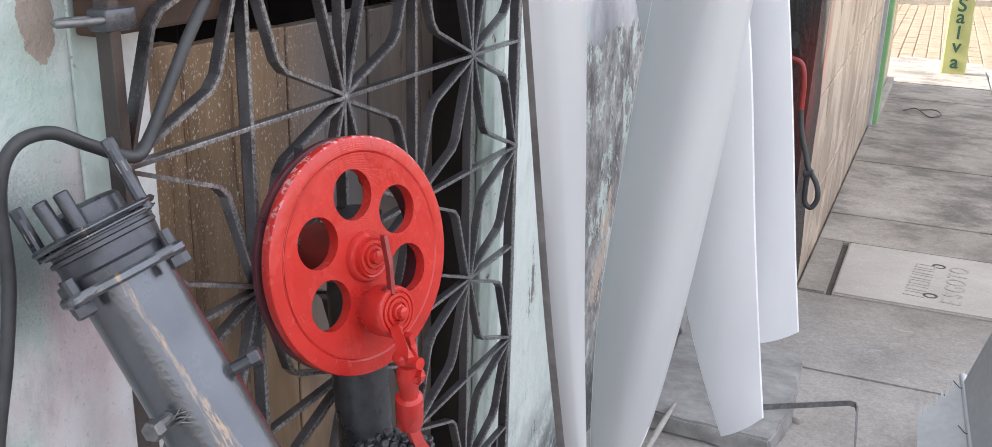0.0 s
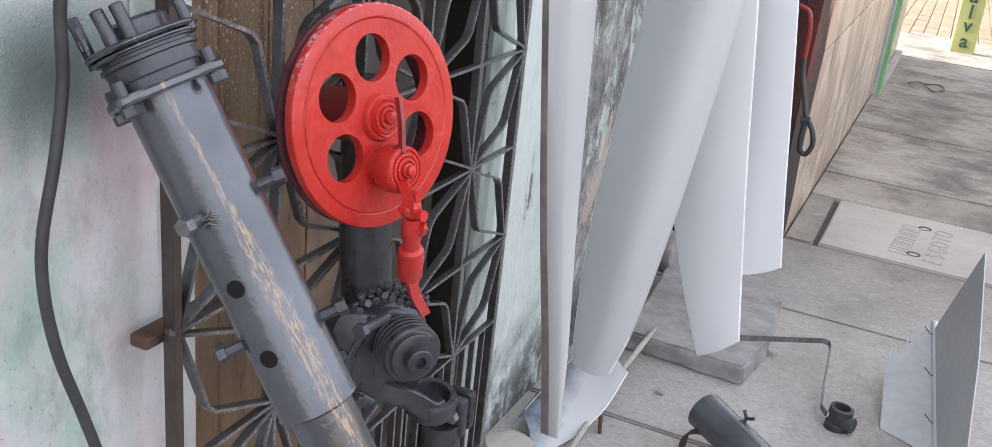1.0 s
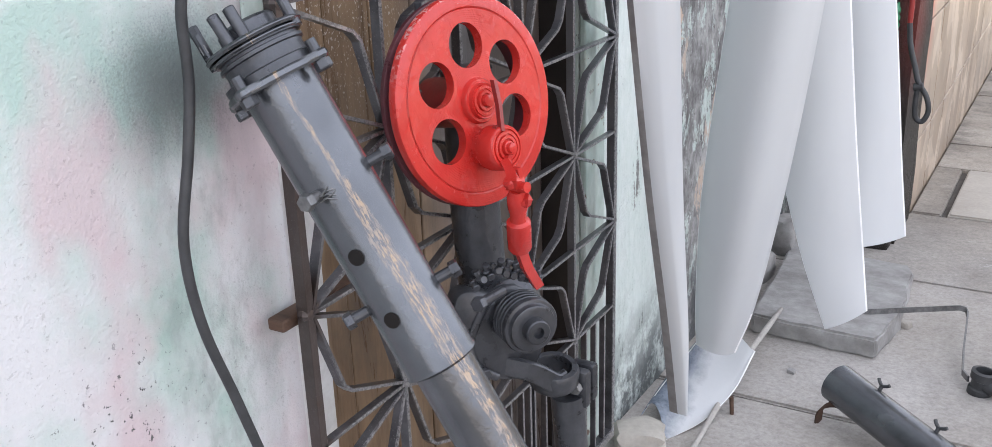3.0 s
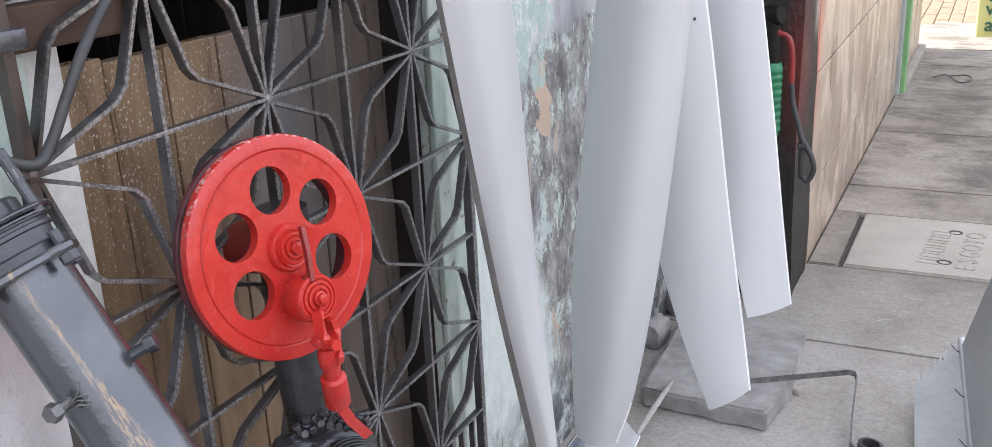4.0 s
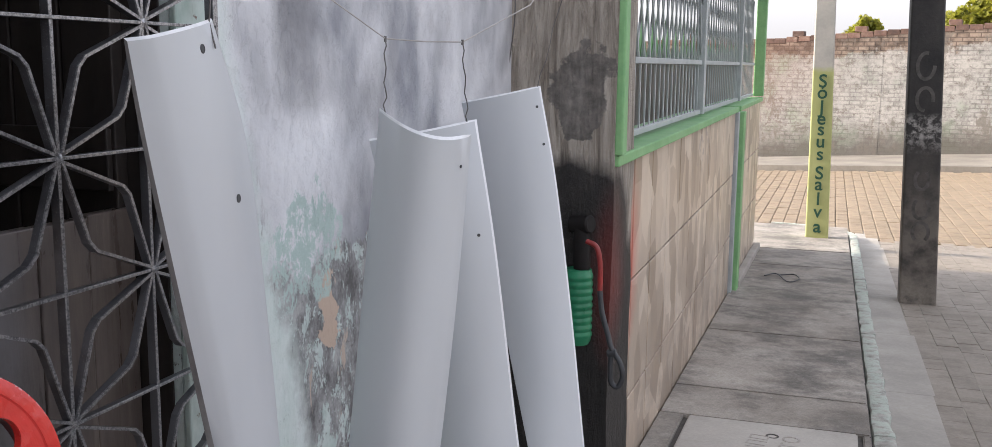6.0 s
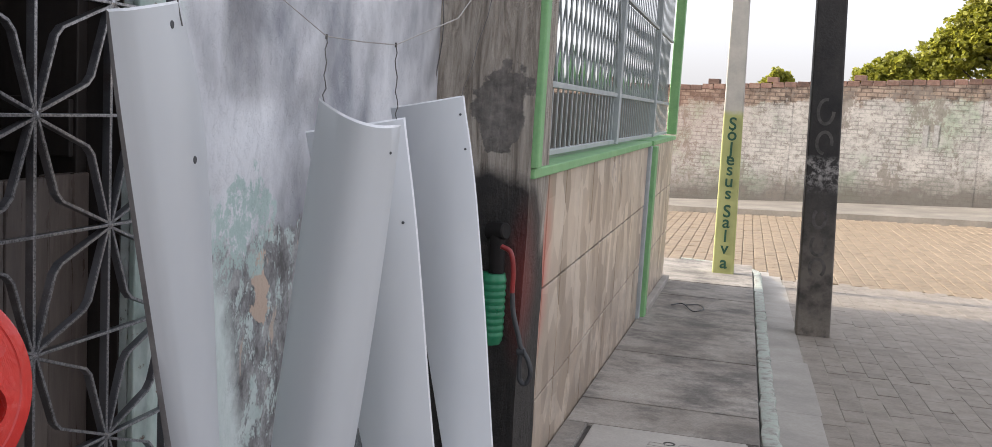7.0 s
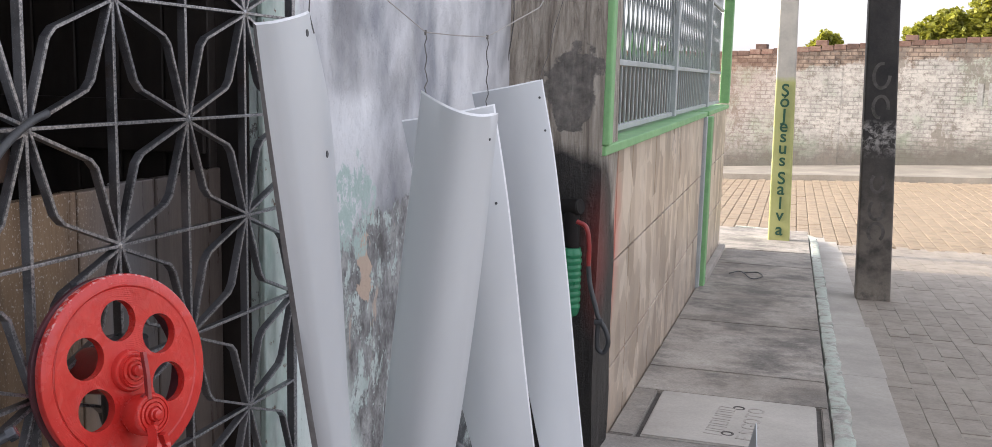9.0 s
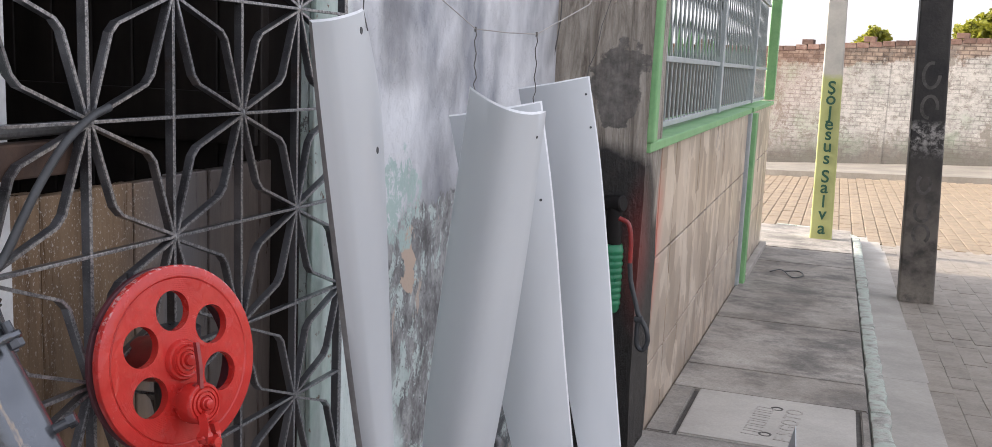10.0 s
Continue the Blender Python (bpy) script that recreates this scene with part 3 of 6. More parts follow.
def box(bm, x0, x1, y0, y1, z0, z1, bevel=0.0, fall=0.0):
    """An upright block; fall: how much its heights sink per metre of y."""
    vs = [bm.verts.new((x, y, z - fall * y)) for z in (z0, z1) for y in (y0, y1) for x in (x0, x1)]
    fs = [bm.faces.new([vs[i] for i in q]) for q in ((0, 1, 3, 2), (4, 6, 7, 5), (0, 4, 5, 1), (2, 3, 7, 6), (0, 2, 6, 4), (1, 5, 7, 3))]
    if bevel:
        es = list({e for f in fs for e in f.edges})
        bmesh.ops.bevel(bm, geom=es, offset=bevel, segments=2, affect="EDGES", profile=0.5)
    return bm


def sides(axis):
    a = Vector(axis).normalized()
    u = a.cross(Vector((0, 0, 1)) if abs(a.z) < 0.95 else Vector((1, 0, 0))).normalized()
    return a, u, a.cross(u)


def lathe(bm, origin, axis, profile, seg=28):
    """A turned shape: profile of (radius, distance along the axis)."""
    o = Vector(origin)
    a, u, v = sides(axis)
    rings = []
    for r, h in profile:
        c = o + a * h
        if r < 1e-6:
            rings.append([bm.verts.new(c)])
        else:
            rings.append([bm.verts.new(c + (u * math.cos(t) + v * math.sin(t)) * r) for t in (2 * math.pi * i / seg for i in range(seg))])
    for p, q in zip(rings, rings[1:]):
        for i in range(seg):
            j = (i + 1) % seg
            if len(p) == 1 and len(q) > 1:
                bm.faces.new((p[0], q[i], q[j]))
            elif len(q) == 1 and len(p) > 1:
                bm.faces.new((p[i], p[j], q[0]))
            elif len(p) > 1:
                bm.faces.new((p[i], p[j], q[j], q[i]))
    return bm


def rod(bm, p0, p1, r, r1=None, seg=20, bevel=0.0):
    d = Vector(p1) - Vector(p0)
    le = d.length
    r1 = r if r1 is None else r1
    b = min(bevel, r * 0.5, le * 0.3)
    prof = [(0, 0), (r - b, 0), (r, b), (r1, le - b), (r1 - b, le), (0, le)] if b else [(0, 0), (r, 0), (r1, le), (0, le)]
    return lathe(bm, p0, d, prof, seg)


def smooth_line(pts, n=6):
    """A Catmull-Rom line through pts."""
    p = [Vector(q) for q in pts]
    p = [2 * p[0] - p[1]] + p + [2 * p[-1] - p[-2]]
    out = []
    for i in range(1, len(p) - 2):
        for k in range(n):
            t = k / n
            out.append(0.5 * ((2 * p[i]) + (p[i + 1] - p[i - 1]) * t + (2 * p[i - 1] - 5 * p[i] + 4 * p[i + 1] - p[i + 2]) * t * t + (3 * p[i] - p[i - 1] - 3 * p[i + 1] + p[i + 2]) * t ** 3))
    out.append(p[-2])
    return out


def sweep(bm, pts, r, seg=8, flat=None):
    """A tube along pts; flat=(side, half width, half thickness) makes a flat bar whose width lies along side."""
    pts = [Vector(p) for p in pts]
    rings = []
    up = None
    for i, p in enumerate(pts):
        d0 = (p - pts[i - 1]).normalized() if i else (pts[1] - p).normalized()
        d1 = (pts[i + 1] - p).normalized() if i < len(pts) - 1 else d0
        d = (d0 + d1).normalized()
        if flat:
            s = Vector(flat[0]).normalized()
            nrm = d.cross(s).normalized() / max(0.5, d.dot(d1))
            w, h = flat[1], flat[2]
            rings.append([bm.verts.new(p + s * a * w + nrm * b * h) for a, b in ((-1, -1), (1, -1), (1, 1), (-1, 1))])
        else:
            if up is None:
                up = sides(d)[1]
            up = (up - d * up.dot(d)).normalized()
            v = d.cross(up)
            rad = r(i / (len(pts) - 1)) if callable(r) else r
            rings.append([bm.verts.new(p + (up * math.cos(t) + v * math.sin(t)) * rad) for t in (2 * math.pi * k / seg for k in range(seg))])
    m = len(rings[0])
    for p, q in zip(rings, rings[1:]):
        for i in range(m):
            bm.faces.new((p[i], p[(i + 1) % m], q[(i + 1) % m], q[i]))
    bm.faces.new(rings[0][::-1])
    bm.faces.new(rings[-1])
    return bm


def hexbolt(thing_ob, head_at, axis, shank, head_r=0.0085, shank_r=0.0048, nut_at=None, paint=None):
    """A bolt: hexagon head at head_at, its shank running along axis."""
    a = Vector(axis).normalized()
    bm = bmesh.new()
    lathe(bm, Vector(head_at), -a, [(0, 0), (head_r, 0), (head_r, 0.007), (head_r * 0.85, 0.0085), (0, 0.0085)], 6)
    rod(bm, head_at, Vector(head_at) + a * shank, shank_r, seg=12)
    b = part("bolt", bm, paint or (M_STEEL if nut_at is None else M_GREY), thing_ob)
    if nut_at is not None:
        bm = bmesh.new()
        c = Vector(head_at) + a * nut_at
        lathe(bm, c, a, [(shank_r, 0), (head_r, 0), (head_r, 0.008), (shank_r, 0.008), (shank_r, 0)], 6)
        part("nut", bm, M_STEEL, b, "plain steel nut")
    return b


STREET = ("wall_terrace trim_sill trim_post_near trim_post_white trim_post_green trim_post_far terrace_grille painted_post black_post wall_boundary "
          "pavement_far tree drain_cover pavement kerb gutter road").split()  # turned together at the end of the file

# ---- ground ----
bm = bmesh.new()
xs = [-400, -60, -12, -3, 0.2, 1.25, 2.5, 4, 6, 9, 13, 20, 60, 400]
ys = [-400, -60, -10, 0, 5, 9, 11, 13, 15, 17, 19, 21, 22.5, 25, 32, 60, 400]
grid = [[bm.verts.new((x, y, (road_z(x, y) if y > -100 else 0.3) - 0.035)) for x in xs] for y in ys]
for a, b in zip(grid, grid[1:]):
    for i in range(len(xs) - 1):
        bm.faces.new((a[i], a[i + 1], b[i + 1], b[i]))
single("ground", bm, M_SOIL, "dark sandy soil under the paving, reaching the horizon", "ground", kind="structure")

# ---- mint house ----
WX, WT = -0.045, 0.16  # street face and thickness of the house wall
bm = box(bmesh.new(), WX - WT, WX, -7.0, 0.764, -0.3, 3.3)
single("wall_street_left", bm, M_WALL_L, "white, mint and pink patchy plaster wall with black overspray", "wall", kind="structure")
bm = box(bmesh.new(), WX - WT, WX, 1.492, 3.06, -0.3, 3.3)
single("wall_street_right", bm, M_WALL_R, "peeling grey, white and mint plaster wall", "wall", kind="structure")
bm = box(bmesh.new(), WX - WT, WX, 0.764, 1.492, 2.1, 3.3)
single("wall_over_door", bm, M_WALL_L, "white plaster wall above the doorway", "wall", kind="structure")
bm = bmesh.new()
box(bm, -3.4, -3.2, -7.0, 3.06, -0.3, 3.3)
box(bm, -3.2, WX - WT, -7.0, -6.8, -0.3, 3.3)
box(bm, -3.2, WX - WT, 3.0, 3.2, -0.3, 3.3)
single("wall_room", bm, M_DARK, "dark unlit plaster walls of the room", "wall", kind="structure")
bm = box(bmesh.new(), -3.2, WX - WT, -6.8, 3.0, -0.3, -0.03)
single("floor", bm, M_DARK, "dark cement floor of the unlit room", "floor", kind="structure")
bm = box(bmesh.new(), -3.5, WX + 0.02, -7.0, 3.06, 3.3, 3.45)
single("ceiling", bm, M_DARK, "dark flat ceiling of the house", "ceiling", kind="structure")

# door lining: white reveal board and mint frames
bm = box(bmesh.new(), -0.115, -0.075, 0.766, 0.852, -0.05, 2.1, 0.002)
single("trim_door_board", bm, M_WHITE, "white painted board lining the doorway", "door lining", kind="structure")
bm = bmesh.new()
box(bm, WX - 0.02, -0.028, 0.7655, 0.7735, 0.80, 2.1, 0.001)
box(bm, WX + 0.0005, WX + 0.004, 0.735, 0.764, 0.80, 2.1, 0.001)
single("trim_gate_post_left", bm, M_MINT, "chipped mint-painted steel angle beside the gate", "gate post", kind="structure")
bm = bmesh.new()
box(bm, WX + 0.002, WX + 0.014, 1.490, 1.532, -0.06, 2.1, 0.003)
box(bm, WX - 0.01, WX + 0.006, 1.534, 1.585, -0.06, 2.1, 0.002)
single("trim_gate_post_right", bm, M_MINT, "pale mint-painted door frame with flaking paint", "door frame", kind="structure")

# Thin dark board added over the pale reveal so the opening reads dark.
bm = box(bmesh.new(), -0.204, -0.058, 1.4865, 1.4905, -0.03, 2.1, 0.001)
single("trim_door_jamb", bm, M_DARKWOOD, "thin dark brown board added to darken the door reveal", "door lining", kind="structure")

# half door of planks behind the gate
door = thing("plank_door", (-0.12, 1.17, -0.03), "low door of brown painted planks behind the grille gate", "door")
plank_w = [0.082, 0.090, 0.089, 0.088, 0.092, 0.094, 0.097]
yy = 0.854
for i, w in enumerate(plank_w):
    bm = box(bmesh.new(), -0.132, -0.112 + random.uniform(-0.002, 0.002), yy + 0.0012, yy + w - 0.0012, -0.02, 0.972 + random.uniform(-0.006, 0.006), 0.002)
    part("plank", bm, M_PLANK, door)
    yy += w
for z in (0.16, 0.80):
    bm = box(bmesh.new(), -0.152, -0.133, 0.87, 1.48, z, z + 0.07, 0.002)
    part("ledge", bm, M_PLANK, door)

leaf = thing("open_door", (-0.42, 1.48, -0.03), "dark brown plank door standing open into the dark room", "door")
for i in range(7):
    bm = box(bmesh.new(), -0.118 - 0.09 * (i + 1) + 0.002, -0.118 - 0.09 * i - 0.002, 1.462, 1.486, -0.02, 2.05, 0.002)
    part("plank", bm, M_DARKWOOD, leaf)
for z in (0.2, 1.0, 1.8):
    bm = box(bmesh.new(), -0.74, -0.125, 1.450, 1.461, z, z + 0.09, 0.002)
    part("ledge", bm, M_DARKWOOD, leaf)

# pale post and beam seen dimly inside the room
bm = bmesh.new()
rod(bm, (-0.75, 1.72, -0.03), (-0.75, 1.72, 3.3), 0.03)
single("room_post", bm, M_STEEL, "dim grey pipe post standing in the dark room", "post", smooth=True)
shelf = thing("room_shelf", (-1.2, 1.9, -0.03), "dim wooden shelf in the dark room", "shelf")
for z in (1.22, 1.52):
    bm = box(bmesh.new(), -1.4, -1.0, 1.1, 2.7, z, z + 0.03, 0.003)
    part("board", bm, M_PLANK, shelf)
for y in (1.15, 2.6):
    bm = box(bmesh.new(), -1.36, -1.3, y, y + 0.05, -0.03, 1.56, 0.003)
    part("upright", bm, M_PLANK, shelf)

# ---- grille gate ----
PY, PZ, GY0, GZ0 = 0.1595, 0.1605, 0.735, 0.270  # lattice steps and origin
COLS, ROWS_N = 5, 11
gate = thing("grille_gate", (0, 1.13, -0.03), "dark wrought-iron gate of flat bars with a star pattern", "gate")
GTOP = GZ0 + PZ * ROWS_N
for k in range(COLS + 1):
    y = GY0 + PY * k
    w = 0.0075 if k in (0, COLS) else 0.0065
    bm = box(bmesh.new(), -w - 0.002, w - 0.002, y - (0.0055 if k in (0, COLS) else 0.0028), y + (0.0055 if k in (0, COLS) else 0.0028), 0.0, GTOP, 0.0008)
    part("upright", bm, M_IRON, gate)
for j in range(ROWS_N + 1):
    z = GZ0 + PZ * j
    bm = box(bmesh.new(), -0.0055, 0.0055, GY0, GY0 + PY * COLS, z - 0.0022, z + 0.0022, 0.0006)
    part("crossbar", bm, M_IRON, gate)
bm = box(bmesh.new(), -0.010, 0.008, GY0, GY0 + PY * COLS, 0.0, 0.014, 0.001)
part("bottom_rail", bm, M_IRON, gate)
petals = []
for knee, flip in (((0.27, 0.71), 1), ((0.71, 0.29), 1), ((0.27, 0.71), -1), ((0.71, 0.29), -1)):
    bm = bmesh.new()
    line = [Vector((0, 0.004 * flip, 0.004)), Vector((0, knee[0] * PY * flip, knee[1] * PZ)), Vector((0, PY * flip - 0.004 * flip, PZ - 0.004))]
    a, b = line[1] - (line[1] - line[0]) * 0.08, line[1] + (line[2] - line[1]) * 0.08
    sweep(bm, [line[0], a, b, line[2]], 0, flat=((1, 0, 0), 0.0062, 0.0020))
    bmesh.ops.recalc_face_normals(bm, faces=bm.faces)
    me = bpy.data.meshes.new("petal_strip")
    bm.to_mesh(me)
    bm.free()
    petals.append(me)
for k in range(COLS):
    for j in range(ROWS_N):
        rising = (k + j) % 2 == 0
        for me in (petals[:2] if rising else petals[2:]):
            ob = link_mesh("petal_strip", me, M_IRON, gate)
            ob.location = (0, GY0 + PY * (k if rising else k + 1), GZ0 + PZ * j)
        # the stars sit on the even crossings
for k in range(COLS + 1):
    for j in range(ROWS_N + 1):
        if (k + j) % 2 == 0:
            bm = bmesh.new()
            lathe(bm, (-0.007, GY0 + PY * k, GZ0 + PZ * j), (1, 0, 0), [(0, 0), (0.0075, 0.001), (0.0085, 0.007), (0.006, 0.013), (0, 0.0145)], 9)
            part("star_boss", bm, M_IRON, gate)
for i in range(1, 21):
    y = GY0 + PY * COLS * i / 21
    bm = box(bmesh.new(), -0.006, 0.004, y - 0.0025, y + 0.0025, 0.012, GZ0, 0.0006)
    part("lower_bar", bm, M_IRON, gate)
bm = box(bmesh.new(), -0.036, -0.010, 0.735, 0.885, 1.012, 1.052, 0.003)
bolt_case = part("lock_case", bm, M_RUST, gate, "rusty brown lock case")
bm = bmesh.new()
rod(bm, (-0.022, 0.70, 1.062), (-0.022, 0.90, 1.066), 0.008, seg=12)
part("slide_bolt", bm, M_STEEL, bolt_case)

# padlock on the gate post
lock = thing("padlock", (0.0, 0.73, 1.02), "worn steel padlock hanging on the gate post", "padlock")
bm = box(bmesh.new(), -0.004, 0.016, 0.716, 0.748, 1.020, 1.037, 0.003)
part("lock_body", bm, M_GREY, lock, smooth=True)
bm = bmesh.new()
sweep(bm, smooth_line([(0.012, 0.72, 1.029), (0.012, 0.69, 1.030), (0.006, 0.680, 1.030), (0.0, 0.69, 1.030), (0.0, 0.72, 1.029)], 5), 0.0030, 10)
part("shackle", bm, M_STEEL, lock, "bright steel shackle", smooth=True)

# wooden wedge through the gate
bm = box(bmesh.new(), -0.034, -0.012, 0.710, 0.845, 0.576, 0.590, 0.003)
single("wood_wedge", bm, M_WOODR, "short reddish piece of wood wedged behind the gate", "wood piece")

# ---- thick black cable ----
bm = bmesh.new()
sweep(bm, smooth_line([(0.016, 0.915, 1.090), (0.020, 0.880, 1.080), (0.026, 0.832, 1.054), (0.028, 0.790, 1.012), (0.026, 0.765, 0.975), (0.024, 0.742, 0.94), (0.026, 0.720, 0.928), (0.022, 0.682, 0.945),
                       (0.018, 0.652, 0.960), (0.012, 0.626, 0.955), (0.006, 0.615, 0.925), (0.002, 0.616, 0.86), (0.0, 0.606, 0.80), (-0.004, 0.590, 0.72), (0.0, 0.594, 0.64), (0.01, 0.615, 0.55), (0.03, 0.64, 0.42), (0.06, 0.66, 0.25), (0.09, 0.64, 0.10), (0.14, 0.58, -0.012), (0.2, 0.45, -0.008)], 7), 0.0050, 10)
single("power_cable", bm, M_CABLE, "thick dusty black rubber cable looped through the gate", "cable", smooth=True)
# ---- concrete column between the houses ----
bm = bmesh.new()
box(bm, -0.10, 0.262, 3.06, 3.35, -0.3, 3.3)
bmesh.ops.subdivide_edges(bm, edges=[e for e in bm.edges if e.calc_length() > 1], cuts=30)
bmesh.ops.subdivide_edges(bm, edges=[e for e in bm.edges if 0.2 < e.calc_length() < 1], cuts=5)
for v in bm.verts:
    k = noise.noise(v.co * 5) * 0.012 + noise.noise(v.co * 17) * 0.005
    v.co.y += k if v.co.y < 3.2 else 0
    v.co.x += k * 0.5
single("wall_column", bm, M_COLUMN, "weathered brown-grey concrete column with a broken patch", "column", kind="structure", smooth=True)

# Unseen wall added across the street; it bounces daylight towards the house.
bm = box(bmesh.new(), 7.6, 7.8, -14.0, 8.0, -0.6, 1.8)
single("wall_opposite", bm, M_COLUMN, "plain unseen wall added across the street to bounce light back", "wall", kind="structure")

# ---- tiled house: low wall, sill, grille, terrace ----
TX, SILL = 0.27, 0.930
bm = box(bmesh.new(), 0.06, TX - 0.010, 3.352, 9.03, -0.75, SILL - 0.05)
low_wall = single("wall_terrace", bm, M_GROOVE, "low terrace wall faced with beige patterned tiles", "wall", kind="structure")
bm = bmesh.new()
box(bm, 0.05, TX + 0.018, 3.075, 6.83, SILL - 0.030, SILL + 0.002, 0.004)
box(bm, 0.05, TX + 0.018, 6.98, 9.035, SILL - 0.030, SILL + 0.002, 0.004)
single("trim_sill", bm, M_GREENP, "light green painted window sill on the tiled wall", "sill", kind="structure")
bm = bmesh.new()
box(bm, 0.272, TX + 0.028, 3.066, 3.128, SILL + 0.003, 2.9, 0.006)
single("trim_post_near", bm, M_GREENP, "light green painted upright beside the grille", "post", kind="structure")
bm = bmesh.new()
box(bm, 0.05, TX + 0.022, 6.78, 6.86, gz(6.8) - 0.05, SILL - 0.030, 0.004)
single("trim_post_white", bm, M_GRILLE, "pale grey painted strip beside the green post", "post", kind="structure")
bm = bmesh.new()
box(bm, 0.05, TX + 0.05, 6.865, 7.0, gz(6.9) - 0.05, SILL - 0.031, 0.006)
single("trim_post_green", bm, M_GREENP, "green painted pilaster between the tiled fields", "post", kind="structure")
bm = box(bmesh.new(), 0.21, TX + 0.02, 8.93, 9.04, SILL + 0.013, 2.9, 0.006)
single("trim_post_far", bm, M_GREENP, "light green painted upright at the terrace corner", "post", kind="structure")
# Unseen back wall, its length set by where the street's shadow should end.
bm = bmesh.new()
box(bm, -3.2, -3.0, 3.2, 8.62, -0.6, 2.9)
single("wall_terrace_back", bm, M_PLASTER, "unseen pale plaster wall behind the terrace, added to shade the street", "wall", kind="structure")
bm = box(bmesh.new(), -3.0, 0.05, 3.36, 8.69, -0.6, -0.1)
single("floor_terrace", bm, M_PLASTER, "pale cement floor of the terrace", "floor", kind="structure")
bm = box(bmesh.new(), -3.0, 0.048, 8.70, 8.82, -0.75, 1.24)
single("wall_terrace_end", bm, M_COVER, "low grey cement wall closing the end of the terrace", "wall", kind="structure")
# Unseen roof slab, also added to keep the sun off the street.
bm = box(bmesh.new(), -3.2, 0.45, 3.2, 8.62, 2.9, 3.5)
single("ceiling_terrace", bm, M_PLASTER, "unseen flat plaster roof slab over the terrace, added to shade the street", "roof", kind="structure")

grille = thing("terrace_grille", (0.2, 6.5, SILL), "pale grey steel grille with upright bars and diamond mesh above", "grille")
GX, RAIL = 0.20, 1.192
for z, h in ((SILL + 0.016, 0.02), (RAIL, 0.022), (1.72, 0.02)):
    bm = box(bmesh.new(), GX - 0.012, GX + 0.012, 3.13, 8.928, z, z + h, 0.002)
    part("rail", bm, M_GRILLE, grille)
bar_bm = box(bmesh.new(), -0.0028, 0.0028, -0.006, 0.006, SILL + 0.037, RAIL - 0.001, 0.0)
bar_me = bpy.data.meshes.new("bar")
bar_bm.to_mesh(bar_me)
bar_bm.free()
y = 3.20
while y < 8.90:
    if min(abs(y - m) for m in (5.5, 7.6)) > 0.05:
        link_mesh("bar", bar_me, M_GRILLE, grille).location = (GX, y, 0)
    y += 0.105
for m in (5.5, 7.6):
    bm = box(bmesh.new(), GX - 0.02, GX + 0.025, m - 0.035, m + 0.035, SILL + 0.014, 2.9, 0.003)
    part("mullion", bm, M_GRILLE, grille)
bm_a, bm_b = bmesh.new(), bmesh.new()
for b, sgn in ((bm_a, 1), (bm_b, -1)):
    b_len = 0.49
    sweep(b, [(0, -sgn * 0.115, 0), (0, sgn * 0.115, b_len)], 0, flat=((1, 0, 0), 0.003, 0.007))
meshes = []
for b in (bm_a, bm_b):
    bmesh.ops.recalc_face_normals(b, faces=b.faces)
    me = bpy.data.meshes.new("diagonal")
    b.to_mesh(me)
    b.free()
    meshes.append(me)
y = 3.30
while y < 8.82:
    for i, me in enumerate(meshes):
        link_mesh("diagonal", me, M_GRILLE, grille).location = (GX - 0.004 + 0.009 * i, y, RAIL + 0.022)
    y += 0.115
bar2 = box(bmesh.new(), -0.0028, 0.0028, -0.006, 0.006, 1.74, 2.9)
bar2_me = bpy.data.meshes.new("bar")
bar2.to_mesh(bar2_me)
bar2.free()
y = 3.20
while y < 8.90:
    link_mesh("bar", bar2_me, M_GRILLE, grille).location = (GX, y, 0)
    y += 0.105
# solid green zigzag plates behind the lower mesh
for i in range(24):
    y0 = 3.2 + i * 0.275
    if y0 > 8.62:
        break
    bm = bmesh.new()
    vs = [bm.verts.new((GX - 0.014 + d, y0 + a, RAIL + 0.024 + b)) for d in (0, 0.003) for a, b in ((0, 0), (0.27, 0), (0.135, 0.16))]
    bm.faces.new(vs[:3][::-1])
    bm.faces.new(vs[3:])
    for a, b in ((0, 1), (1, 2), (2, 0)):
        bm.faces.new((vs[a], vs[b], vs[b + 3], vs[a + 3]))
    part("zigzag_plate", bm, M_GREENP, grille, "green triangular plate")

# ---- posts on the street ----
sign = thing("painted_post", (0.77, 9.97, gz(9.97)), "square concrete post painted yellow below with green upright lettering", "post")
bm = bmesh.new()
box(bm, 0.668, 0.876, 9.95, 10.10, -0.60, 3.7, 0.012)
for v in bm.verts:
    k = (v.co.z + 0.37) / 2.34
    v.co.x = 0.772 + (v.co.x - 0.772) * (1 - 0.22 * max(0, k) * 0.8) - 0.044 * k
part("shaft", bm, M_SIGNPOST, sign)
LETTER_Z = [1.06, 0.96, 0, 0.826, 0.724, 0.627, 0.516, 0.40, 0, 0.224, 0.122, -0.016, -0.132, -0.272]  # middles of the letters
